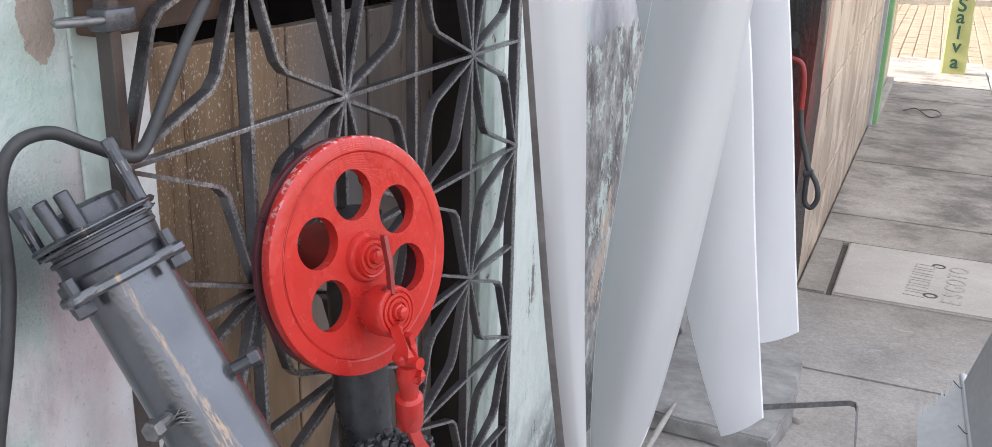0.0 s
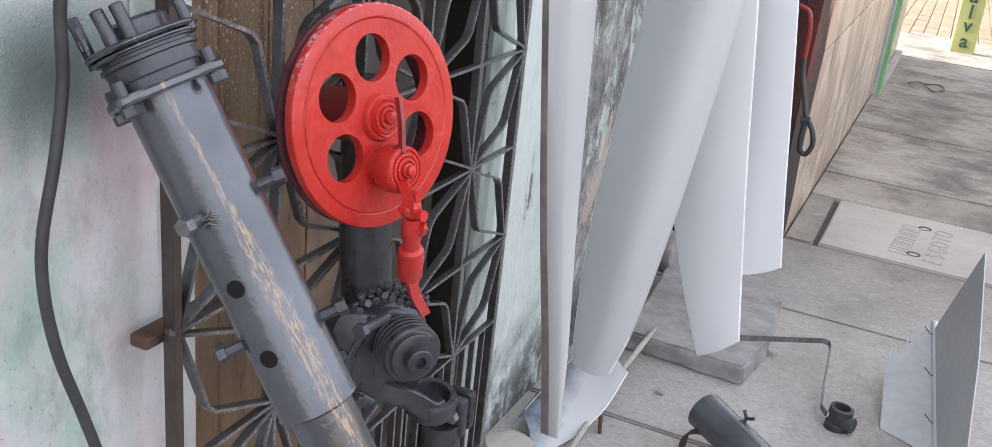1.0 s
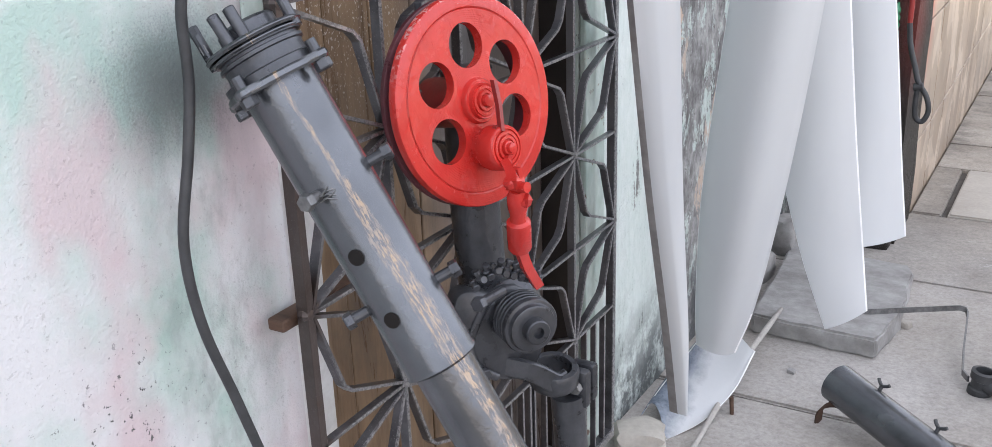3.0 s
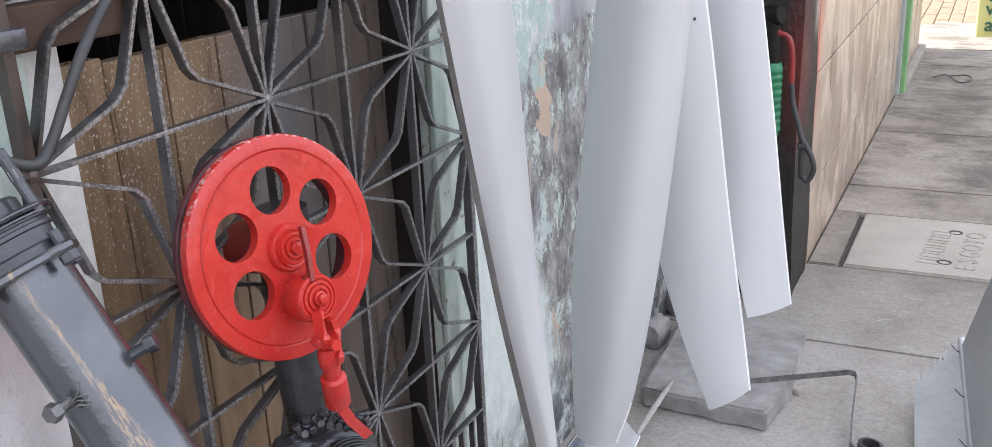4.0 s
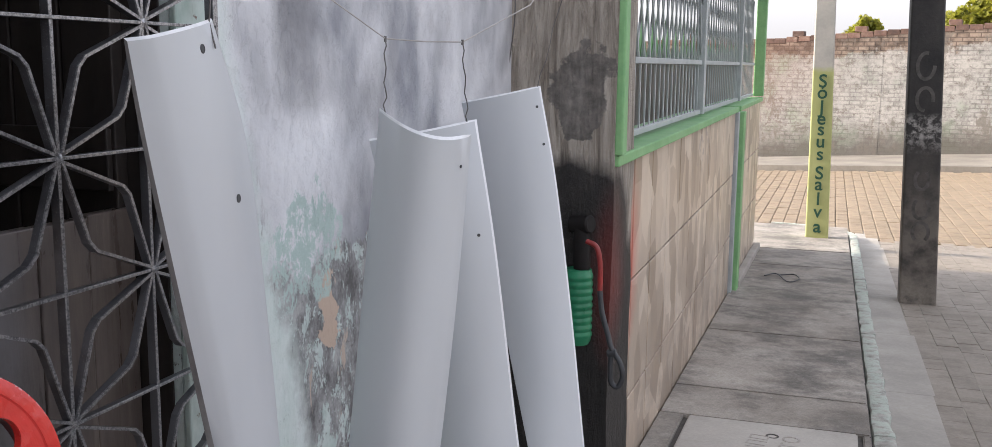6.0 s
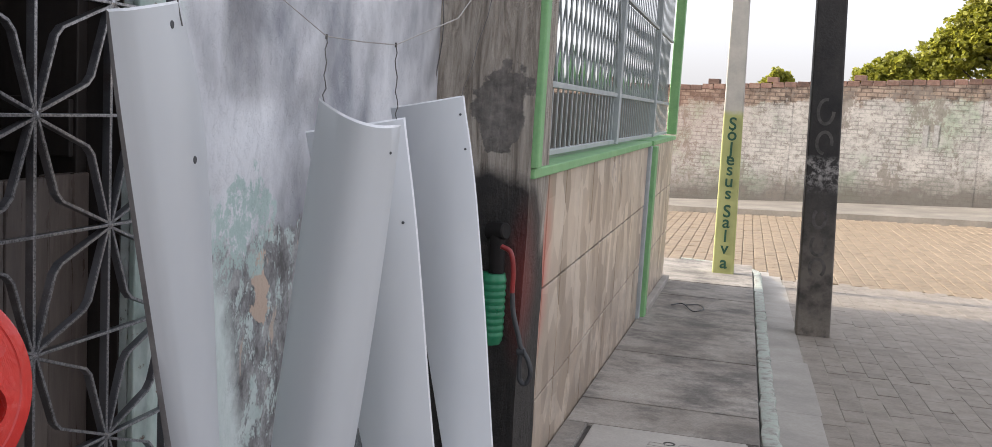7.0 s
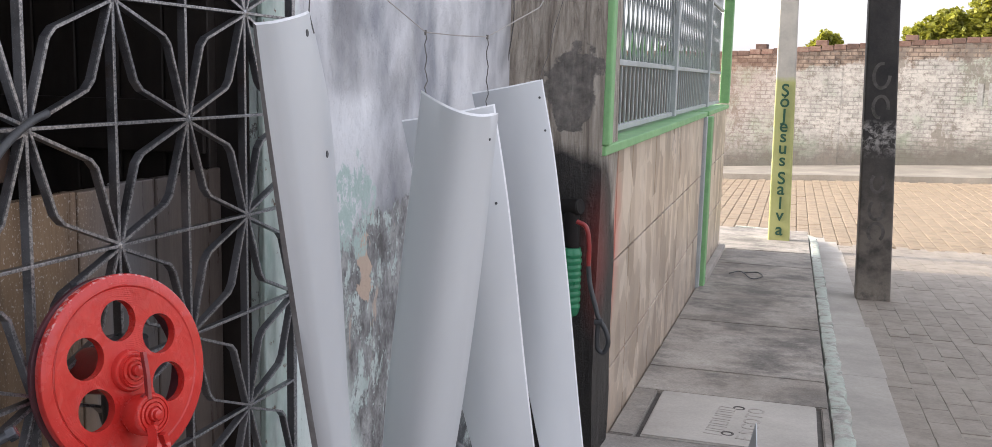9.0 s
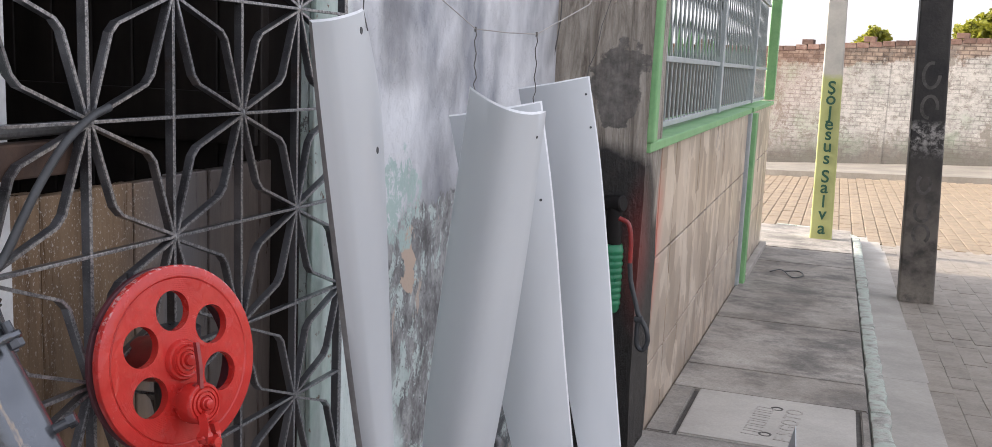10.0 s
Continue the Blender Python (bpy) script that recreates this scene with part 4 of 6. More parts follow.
for i, ch in enumerate("Só Jesus Salva"):
    if ch == " ":
        continue
    cu = bpy.data.curves.new("letter", "FONT")
    cu.body = ch
    cu.size = 0.168
    cu.align_x = "CENTER"
    cu.extrude = 0.003
    cu.offset = 0.002
    zz = LETTER_Z[i] - 0.025
    tmp = new("letter_text", cu)
    dg = bpy.context.evaluated_depsgraph_get()
    me = bpy.data.meshes.new_from_object(tmp.evaluated_get(dg))
    bpy.data.objects.remove(tmp)
    k = (zz + 0.37) / 2.34
    me.transform(Matrix.Translation((0.772 - 0.044 * k, 9.946, zz - 0.03)) @ Matrix.Rotation(radians(90), 4, "X"))
    me.materials.clear()
    link_mesh("letter", me, M_INK, sign, "dark green painted letter")

pole = thing("black_post", (1.466, 7.5, road_z(1.47, 7.5)), "square concrete post painted sooty black and worn bare at its foot", "post")
bm = bmesh.new()
box(bm, 1.347, 1.585, 7.45, 7.64, -0.60, 4.4, 0.014)
for v in bm.verts:
    k = (v.co.z + 0.38) / 2.24
    v.co.x = 1.466 + (v.co.x - 1.466) * (1 - 0.20 * max(0, k) * 0.7) - 0.082 * k
part("shaft", bm, M_BLACKPOST, pole)
# a column of faded round painted marks, each a broken ring
for zc, w, h, gap in ((1.20, 0.105, 0.17, 40), (0.985, 0.100, 0.15, -50), (0.455, 0.085, 0.13, 90), (0.265, 0.100, 0.14, 90), (0.105, 0.100, 0.13, -90)):
    xc = 1.466 - 0.082 * (zc + 0.38) / 2.24
    bm = bmesh.new()
    arc = [radians(gap + 38 + 284 * i / 14) for i in range(15)]
    sweep(bm, [(xc + w / 2 * math.cos(t), 7.4475, zc + h / 2 * math.sin(t)) for t in arc], 0, flat=((0, 1, 0), 0.0012, 0.011))
    part("painted_mark", bm, M_GHOST, pole, "faded grey painted mark")

# ---- boundary wall across the street ----
A, B = Vector((-0.55, 22.7, 0)), Vector((11.6, 20.2, 0))
wd = (B - A).normalized()
wn_ = Vector((wd.y, -wd.x, 0))
if wn_.y > 0:
    wn_ = -wn_


def wall_pt(s, off=0.0):
    return A + wd * s + wn_ * off


bm = bmesh.new()
n_seg = 44
rows = []
for i in range(n_seg + 1):
    s = -8 + i
    p = wall_pt(s)
    base = road_z(p.x, p.y) + 0.02
    top = base + 2.57 + 0.03 * math.sin(s * 1.7)
    q = wall_pt(s, -0.18)
    rows.append([bm.verts.new((p.x, p.y, base - 0.4)), bm.verts.new((p.x, p.y, top)), bm.verts.new((q.x, q.y, top)), bm.verts.new((q.x, q.y, base - 0.4))])
for a, b in zip(rows, rows[1:]):
    for i in range(4):
        bm.faces.new((a[i], b[i], b[(i + 1) % 4], a[(i + 1) % 4]))
bm.faces.new(rows[0])
bm.faces.new(rows[-1][::-1])
far_wall = single("wall_boundary", bm, M_FARWALL, "old whitewashed brick boundary wall with flaking paint", "wall", kind="structure")
# bare bricks along its crown
br_bm = box(bmesh.new(), -0.118, 0.118, -0.10, 0.10, 0, 0.11, 0.008)
br_me = bpy.data.meshes.new("brick")
br_bm.to_mesh(br_me)
br_bm.free()
for row in range(2):
    s = -3.0 + 0.12 * row
    while s < 17.5:
        if random.random() < (0.95 if row == 0 else 0.06):
            p = wall_pt(s, -0.09)
            ob = link_mesh("brick", br_me, M_BRICK, far_wall)
            ob.matrix_basis = Matrix.Translation((p.x, p.y, road_z(p.x, p.y) + 2.53 + 0.118 * row + random.uniform(-0.008, 0.008))) @ Matrix.Rotation(math.atan2(wd.y, wd.x) + random.uniform(-0.04, 0.04), 4, "Z")
        s += 0.25
# shallow brick pilasters
for s in (-2.6, 2.15, 5.75, 9.4, 13.1):
    p = wall_pt(s, 0.0)
    bm = box(bmesh.new(), -0.19, 0.19, -0.004, 0.004, -0.2, 2.42, 0.003)
    bmesh.ops.transform(bm, matrix=Matrix.Translation((p.x, p.y, road_z(p.x, p.y))) @ Matrix.Rotation(math.atan2(wd.y, wd.x), 4, "Z"), verts=bm.verts)
    part("pilaster", bm, M_FARWALL, far_wall)
# faded patches of unreadable lettering
for s, zz, w, h in ((4.95, 1.30, 0.10, 0.44), (5.15, 1.30, 0.10, 0.44), (7.4, 0.85, 0.5, 0.3), (8.1, 0.85, 0.45, 0.3), (8.8, 0.85, 0.4, 0.3)):
    p = wall_pt(s, 0.004)
    bm = box(bmesh.new(), -w / 2, w / 2, -0.003, 0.003, 0, h)
    bmesh.ops.transform(bm, matrix=Matrix.Translation((p.x, p.y, road_z(p.x, p.y) + zz)) @ Matrix.Rotation(math.atan2(wd.y, wd.x), 4, "Z"), verts=bm.verts)
    part("painted_mark", bm, M_PALE, far_wall, "faded whitish painted mark")

# far pavement with its kerb
bm = bmesh.new()
prof = []
for i in range(45):
    s = -8 + i
    ring = []
    for off, dz in ((2.45, -0.2), (2.45, 0.10), (2.25, 0.11), (0.0, 0.13), (0.0, -0.2)):
        p = wall_pt(s, off)
        ring.append(bm.verts.new((p.x, p.y, road_z(p.x, p.y) + dz)))
    prof.append(ring)
for a, b in zip(prof, prof[1:]):
    for i in range(4):
        bm.faces.new((a[i], b[i], b[i + 1], a[i + 1]))
single("pavement_far", bm, M_FARPAVE, "pale concrete pavement with a worn kerb under the boundary wall", "pavement", kind="structure")

# ---- trees behind the boundary wall ----


def tree(at, height, crown, n, seed, label):
    """crown: list of (dx, dy, dz, rx, rz) lobes above the foot."""
    rng = random.Random(seed)
    t = thing("tree", at, label, "tree", "trees behind the wall")
    bm = bmesh.new()
    x, y, z = at
    sweep(bm, smooth_line([(x, y, z), (x + 0.1, y, z + height * 0.25), (x - 0.05, y + 0.1, z + height * 0.5)], 5), lambda k: 0.22 - 0.10 * k, 10)
    for dx, dy, dz, rx, rz in crown:
        sweep(bm, smooth_line([(x, y + 0.05, z + height * 0.42), (x + dx * 0.5, y + dy * 0.5, z + dz * 0.72), (x + dx, y + dy, z + dz)], 5), lambda k: 0.09 - 0.07 * k, 7)
    part("trunk", bm, M_BARK, t, smooth=True)
    verts, faces = [], []
    for _ in range(n):
        dx, dy, dz, rx, rz = rng.choice(crown)
        v = Vector((rng.gauss(0, 1), rng.gauss(0, 1), rng.gauss(0, 1))).normalized() * (rng.random() ** 0.35)
        lump = 0.78 + 0.4 * noise.noise(v * 2.3 + Vector((dx, dy, seed)))
        c = Vector((x + dx + v.x * rx * lump, y + dy + v.y * rx * lump, z + dz + v.z * rz * lump))
        a = Vector((rng.gauss(0, 1), rng.gauss(0, 1), rng.gauss(0, 0.6))).normalized()
        b = a.cross(Vector((rng.gauss(0, 1), rng.gauss(0, 1), rng.gauss(0, 1)))).normalized()
        le, w = rng.uniform(0.12, 0.22), rng.uniform(0.04, 0.075)
        i = len(verts)
        verts += [c - a * le * 0.5, c + b * w, c + a * le * 0.5, c - b * w]
        faces.append((i, i + 1, i + 2, i + 3))
    me = bpy.data.meshes.new("crown")
    me.from_pydata(verts, [], faces)
    link_mesh("crown", me, M_LEAF, t)


tree((8.0, 30.6, 0.0), 4.4, [(0, 0, 4.0, 1.7, 1.3), (-1.2, 0.2, 3.7, 1.2, 0.9), (1.6, -0.3, 4.6, 2.0, 1.7), (-2.4, 0.3, 2.75, 0.9, 0.6), (-3.9, 0.2, 2.35, 0.6, 0.55), (-3.2, 0.3, 2.75, 0.8, 0.6), (-1.9, 0.2, 3.2, 1.0, 0.8), (0.3, 0.4, 2.7, 2.2, 1.0), (3.0, 0, 3.4, 2.0, 1.6), (-1.0, 0, 4.4, 0.9, 0.8)], 40000, 3, "broad tree with sunlit yellow-green leaves behind the wall")
tree((1.55, 28.0, -0.9), 3.0, [(0, 0, 3.05, 0.45, 0.4), (-0.25, 0.1, 2.8, 0.4, 0.35), (0.3, 0, 2.7, 0.4, 0.35)], 2600, 5, "small green tree whose crown shows over the wall")

# ---- hanging rotor blades cut from pipe ----


def blade(name, stations, label, material=M_PVC, thick=0.005, holes=(), across=16, curl=(0, 0, 0), lean=(0, 0, 0), dark_edge=False):
    """stations: (left edge, right edge, bulge) from the root to the tip; a curved shell of pipe wall."""
    st = [(Vector(a), Vector(b), Vector(c)) for a, b, c in stations]
    ls, rs, bs = (smooth_line([s[i] for s in st], 7) for i in range(3))
    bm = bmesh.new()
    front, back = [], []
    for le, ri, bu in zip(ls, rs, bs):
        f, g = [], []
        nrm = bu.normalized()
        for k in range(across + 1):
            t = k / across
            p = le.lerp(ri, t) + bu * (1 - (2 * t - 1) ** 2) + Vector(curl) * max(0.0, 1 - t / 0.13) + Vector(lean) * (1 - t)
            f.append(bm.verts.new(p))
            edge_back = Vector((-0.006 - 0.010 * len(front) / len(ls), 0.002, 0)) if dark_edge and k == 0 else -nrm * thick
            if k == across and not dark_edge:
                edge_back = Vector((0.0026, 0.0040, 0))  # cut edge flared outwards so its whitened, lit rim shows
            if not front:
                edge_back = edge_back + Vector((0, 0, 0.0035))
            g.append(bm.verts.new(p + edge_back))
        front.append(f)
        back.append(g)
    for i in range(len(front) - 1):
        for k in range(across):
            bm.faces.new((front[i][k], front[i][k + 1], front[i + 1][k + 1], front[i + 1][k]))
            bm.faces.new((back[i][k], back[i + 1][k], back[i + 1][k + 1], back[i][k + 1]))
        for k in (0, across):
            bm.faces.new((front[i][k], front[i + 1][k], back[i + 1][k], back[i][k])).material_index = 2 if dark_edge and k == 0 else 1
    for i in (0, -1):
        for k in range(across):
            bm.faces.new((front[i][k], back[i][k], back[i][k + 1], front[i][k + 1])).material_index = 1
    t = thing(name, st[-1][0], label, "rotor blade", "hanging rotor blades")
    shell = part("shell", bm, material, t, smooth=True)
    shell.data.materials.append(M_PVCEDGE)
    shell.data.materials.append(M_PVCBROWN)
    for u, t_, r in holes:
        bm = bmesh.new()
        k = u * (len(ls) - 1)
        le, ri, bu = ls[int(k)].lerp(ls[int(k) + 1], k % 1), rs[int(k)].lerp(rs[int(k) + 1], k % 1), bs[int(k)].lerp(bs[int(k) + 1], k % 1)
        at = le.lerp(ri, t_) + bu * (1 - (2 * t_ - 1) ** 2)
        a = ((ri - le) - bu * 4 * (2 * t_ - 1)).cross(ls[int(k) + 1] - ls[int(k)]).normalized()
        if a.dot(bu) < 0:
            a = -a
        at = at + Vector(lean) * (1 - t_) + a * 0.0002
        # Nothing is cut through: a dark disc carries the hole's shade.
        lathe(bm, at - a * 0.002, a, [(r * 1.2, 0.0), (r * 1.2, 0.0026), (r, 0.0030), (r * 0.95, 0.0026), (0, 0.0026)], 16)
        part("bolt_hole", bm, M_CABLE, t, "dark disc that stands for a drilled hole's shade")
    return t


blade("rotor_blade", [((0.150, 1.150, 1.205), (0.150, 1.312, 1.232), (0.022, -0.016, 0)), ((0.152, 1.176, 1.08), (0.150, 1.378, 1.08), (0.024, -0.016, 0)), ((0.154, 1.235, 0.85), (0.152, 1.412, 0.85), (0.022, -0.014, 0)),
      ((0.156, 1.312, 0.57), (0.154, 1.446, 0.55), (0.017, -0.011, 0)), ((0.156, 1.405, 0.30), (0.155, 1.490, 0.28), (0.014, -0.010, 0)), ((0.156, 1.462, 0.112), (0.156, 1.500, 0.105), (0.006, -0.004, 0))],
      "long white plastic pipe blade, tapering downwards, hung by wire", curl=(-0.013, 0.0, 0), lean=(0.006, 0.018, 0), dark_edge=True, holes=((0.035, 0.66, 0.0045), (0.257, 0.68, 0.0045)))
blade("rotor_blade", [((0.162, 1.740, 1.110), (0.304, 1.765, 1.072), (0.026, -0.056, -0.016)), ((0.121, 1.742, 0.745), (0.272, 1.775, 0.755), (0.026, -0.054, 0)), ((0.090, 1.742, 0.43), (0.228, 1.79, 0.43), (0.027, -0.052, 0)),
      ((0.087, 1.742, 0.20), (0.188, 1.79, 0.20), (0.02, -0.035, 0)), ((0.092, 1.742, 0.112), (0.158, 1.775, 0.094), (0.012, -0.02, 0))],
      "broad white plastic pipe blade, half round, hanging in front", holes=((0.035, 0.93, 0.0022),))
blade("rotor_blade", [((0.020, 1.995, 1.040), (0.212, 2.045, 1.080), (0.015, -0.030, 0)), ((0.065, 1.995, 0.85), (0.257, 2.03, 0.85), (0.016, -0.030, 0)), ((0.148, 1.995, 0.50), (0.300, 2.04, 0.50), (0.014, -0.025, 0)),
      ((0.222, 1.99, 0.25), (0.334, 2.05, 0.25), (0.010, -0.018, 0)), ((0.287, 1.988, 0.080), (0.358, 2.03, 0.118), (0.004, -0.008, 0))],
      "white plastic pipe blade hanging behind another, tip near the slab", holes=((0.23, 0.86, 0.0026),))
blade("rotor_blade", [((0.018, 2.490, 1.094), (0.205, 2.490, 1.134), (0.012, -0.026, 0)), ((0.065, 2.470, 0.92), (0.250, 2.480, 0.92), (0.012, -0.028, 0)), ((0.150, 2.420, 0.60), (0.298, 2.460, 0.62), (0.011, -0.025, 0)),
      ((0.230, 2.36, 0.34), (0.340, 2.43, 0.34), (0.009, -0.017, 0)), ((0.292, 2.31, 0.150), (0.372, 2.40, 0.158), (0.004, -0.008, 0))],
      "white plastic pipe blade hanging beside the column", holes=((0.05, 0.93, 0.0026), (0.155, 0.93, 0.0026)))
# a shorter blade standing at the foot of the wall, its dark end painted-in shade
blade("rotor_blade", [((-0.006, 1.70, -0.052), (0.066, 1.650, -0.062), (-0.014, 0.050, 0.024)), ((0.010, 1.77, -0.016), (0.110, 1.735, -0.054), (-0.026, 0.074, 0.030)), ((0.046, 1.85, 0.045), (0.146, 1.82, -0.020), (-0.030, 0.064, 0.022)), ((0.082, 1.93, 0.105), (0.165, 1.90, 0.040), (-0.012, 0.020, -0.008))],
      "short plastic blade, one end shaded blue-grey in its colour, lying at the foot of the wall", M_PVCGREY)

# ---- string and wires ----
bm = bmesh.new()
sweep(bm, [(-0.04, 1.30, 1.50), (0.06, 1.48, 1.368), (0.152, 1.785, 1.224), (0.194, 1.852, 1.221), (0.235, 1.918, 1.222), (0.27, 2.2, 1.30), (0.25, 3.05, 1.72)], 0.0012, 5)
string = single("hanging_string", bm, M_STICK, "thin pale string stretched between gate and column", "string")
for n_, (a, b) in enumerate((((0.152, 1.785, 1.224), (0.173, 1.738, 1.108)), ((0.235, 1.918, 1.222), (0.20, 2.04, 1.075)), ((0.262, 2.60, 1.48), (0.201, 2.488, 1.125)), ((0.10, 1.33, 1.50), (0.165, 1.294, 1.20)))):
    bm = bmesh.new()
    a, b = Vector(a), Vector(b)
    pts = [a.lerp(b, i / 10) + Vector((0.003 * math.sin(i * 1.9), 0.003 * math.cos(i * 2.3), 0)) * (0 < i < 10) for i in range(11)]
    sweep(bm, pts, 0.0011, 5)
    rod(bm, a - Vector((0, 0, 0.005)), a + Vector((0, 0, 0.004)), 0.0024, seg=8)
    single("tie_wire", bm, M_WIRE, "thin twisted wire holding a blade", "wire", "tie wires")
bm = bmesh.new()
sweep(bm, smooth_line([(-0.06, 3.045, 1.6), (-0.03, 3.044, 1.35), (-0.05, 3.044, 1.15), (-0.04, 3.044, 1.0)], 5), 0.002, 5)
single("loose_wire", bm, M_WIRE, "thin dark wire running down the column", "wire")

# ---- leaning mast pipe ----
FOOT = C0 + AX * ((C0.z + 0.03) / -AX.z - 0.005)
mast = thing("mast_pipe", FOOT, "worn grey steel pipe with bolted flanges leaning on the gate", "pipe")
_, MU, MV = sides(AX)
bm = bmesh.new()
lathe(bm, C0, AX, [(R1 - 0.004, 0.0), (R1, 0.0), (R1, 0.283), (R1 + 0.0012, 0.286), (R1 - 0.004, 0.289), (R1 - 0.005, 0.28)], 48)
outer = part("outer_pipe", bm, M_PIPE, mast, smooth=True)
bm = bmesh.new()
rod(bm, C0 + AX * 0.27, FOOT, 0.0290, seg=40)
part("inner_pipe", bm, M_PIPE, mast, smooth=True)


def on_pipe(s, ang, r=R1):
    """A point of the pipe's skin: s along it, ang degrees from the street side towards the gate's far end."""
    d = cam_side * math.cos(radians(ang)) + lat * math.sin(radians(ang))
    return C0 + AX * s + d * r, d


for s, ang in ((0.1625, -32), (0.226, -34)):
    p, d = on_pipe(s, ang)
    bm = bmesh.new()
    # Black disc on the skin; the bore's darkness is only its colour.
    lathe(bm, p - d * 0.0015, d, [(0.0074, 0), (0.0076, 0.0024), (0.0068, 0.0026), (0.0066, 0.0024), (0, 0.0024)], 18)
    part("drilled_hole", bm, M_RUBBERHOLE, outer, "dark disc that stands for a drilled hole's shade", smooth=True)
for s, ang in ((0.100, -36), (0.096, 80), (0.218, 84), (0.212, -92)):
    p, d = on_pipe(s, ang, R1 + 0.014)
    hexbolt(mast, p, -d, 0.02, 0.0080, 0.0052, paint=M_GREY if abs(ang) > 60 else M_STEEL)
# burr of scratched metal
bm = bmesh.new()
p, d = on_pipe(0.10, -18)
for k in range(5):
    q = p + lat * random.uniform(-0.01, 0.012) + AX * random.uniform(-0.006, 0.006)
    sweep(bm, [q - lat * 0.008, q + d * 0.003, q + lat * 0.008 + AX * random.uniform(-0.008, 0.008)], 0.0007, 5)
part("scratch_burr", bm, M_STEEL, outer)


def flange(at, r, th, lobes, name="flange"):
    """A plate round the pipe with lobes for the bolts."""
    bm = bmesh.new()
    seg = 72
    rings = []
    for h, grow in ((0, -0.002), (0.002, 0), (th - 0.002, 0), (th, -0.002)):
        ring = []
        for i in range(seg):
            t = 2 * math.pi * i / seg
            k = r + grow + (0.012 * max(0.0, math.cos(lobes * t)) ** 2 if lobes else 0)
            ring.append(bm.verts.new(at + AX * h + (MU * math.cos(t) + MV * math.sin(t)) * k))
        rings.append(ring)
    for a, b in zip(rings, rings[1:]):
        for i in range(seg):
            bm.faces.new((a[i], a[(i + 1) % seg], b[(i + 1) % seg], b[i]))
    bm.faces.new(rings[0][::-1])
    bm.faces.new(rings[-1])
    return part(name, bm, M_PIPE, mast, smooth=True)


low_fl = flange(C0 - AX * 0.008, 0.047, 0.008, 4)
bm = bmesh.new()
lathe(bm, C0 - AX * 0.008, -AX, [(0.044, 0), (0.044, 0.007), (0.038, 0.009), (0.037, 0.016), (0.0375, 0.020), (0.040, 0.021), (0.040, 0.024), (0.037, 0.025), (0.037, 0.0275), (0.041, 0.028), (0.041, 0.031), (0.034, 0.0315), (0.034, 0.034)], 44)
part("bearing_housing", bm, M_GREY, mast, smooth=True)
flange(C0 - AX * 0.046, 0.0465, 0.005, 0, "upper_flange")
flange(C0 - AX * 0.040, 0.0445, 0.003, 0, "gasket_ring")
bm = bmesh.new()
lathe(bm, C0 - AX * 0.046, -AX, [(0.027, 0), (0.027, 0.012), (0.024, 0.015), (0.017, 0.016), (0.015, 0.013), (0.0, 0.013)], 36)
part("bearing_cap", bm, M_GREY, mast, smooth=True)
for i in range(4):
    t = 2 * math.pi * i / 4
    rim = MU * math.cos(t) + MV * math.sin(t)
    hexbolt(mast, C0 + rim * 0.050 + AX * 0.001, -AX, 0.020, 0.0078, 0.005, paint=M_GREY)
for ang, tall in ((-95, 0.070), (68, 0.084)):  # long bolts through the upper flange
    rim = cam_side * math.cos(radians(ang)) + lat * math.sin(radians(ang))
    hexbolt(mast, C0 + rim * 0.041 - AX * (tall + 0.001), AX, tall - 0.036, 0.0050, 0.0048, nut_at=0.010)
for k in (-1, 1):
    bm = bmesh.new()
    rod(bm, C0 - AX * 0.045 + cam_side * 0.030 + lat * (0.007 * k - 0.012), C0 - AX * 0.074 + cam_side * 0.031 + lat * (0.0075 * k - 0.013), 0.0055, seg=14, bevel=0.001)
    part("stud", bm, M_GREY, mast, smooth=True)

# ---- crank mechanism with the red wheel ----
WC = Vector((0.0779, 0.9668, 0.7746))
az, el = radians(-14.0), radians(9.9)
WN = Vector((math.cos(az) * math.cos(el), math.sin(az) * math.cos(el), math.sin(el)))
WU = Vector((0, 0, 1)).cross(WN).normalized()
WV = WN.cross(WU)
WR = 0.121
crank = thing("crank_mechanism", (0.10, 1.08, -0.04), "crank drive with a red wheel and a grey cast knuckle", "crank drive")


def wheel_pt(ang, r, h):
    return WC + (WU * math.cos(ang) + WV * math.sin(ang)) * r + WN * h


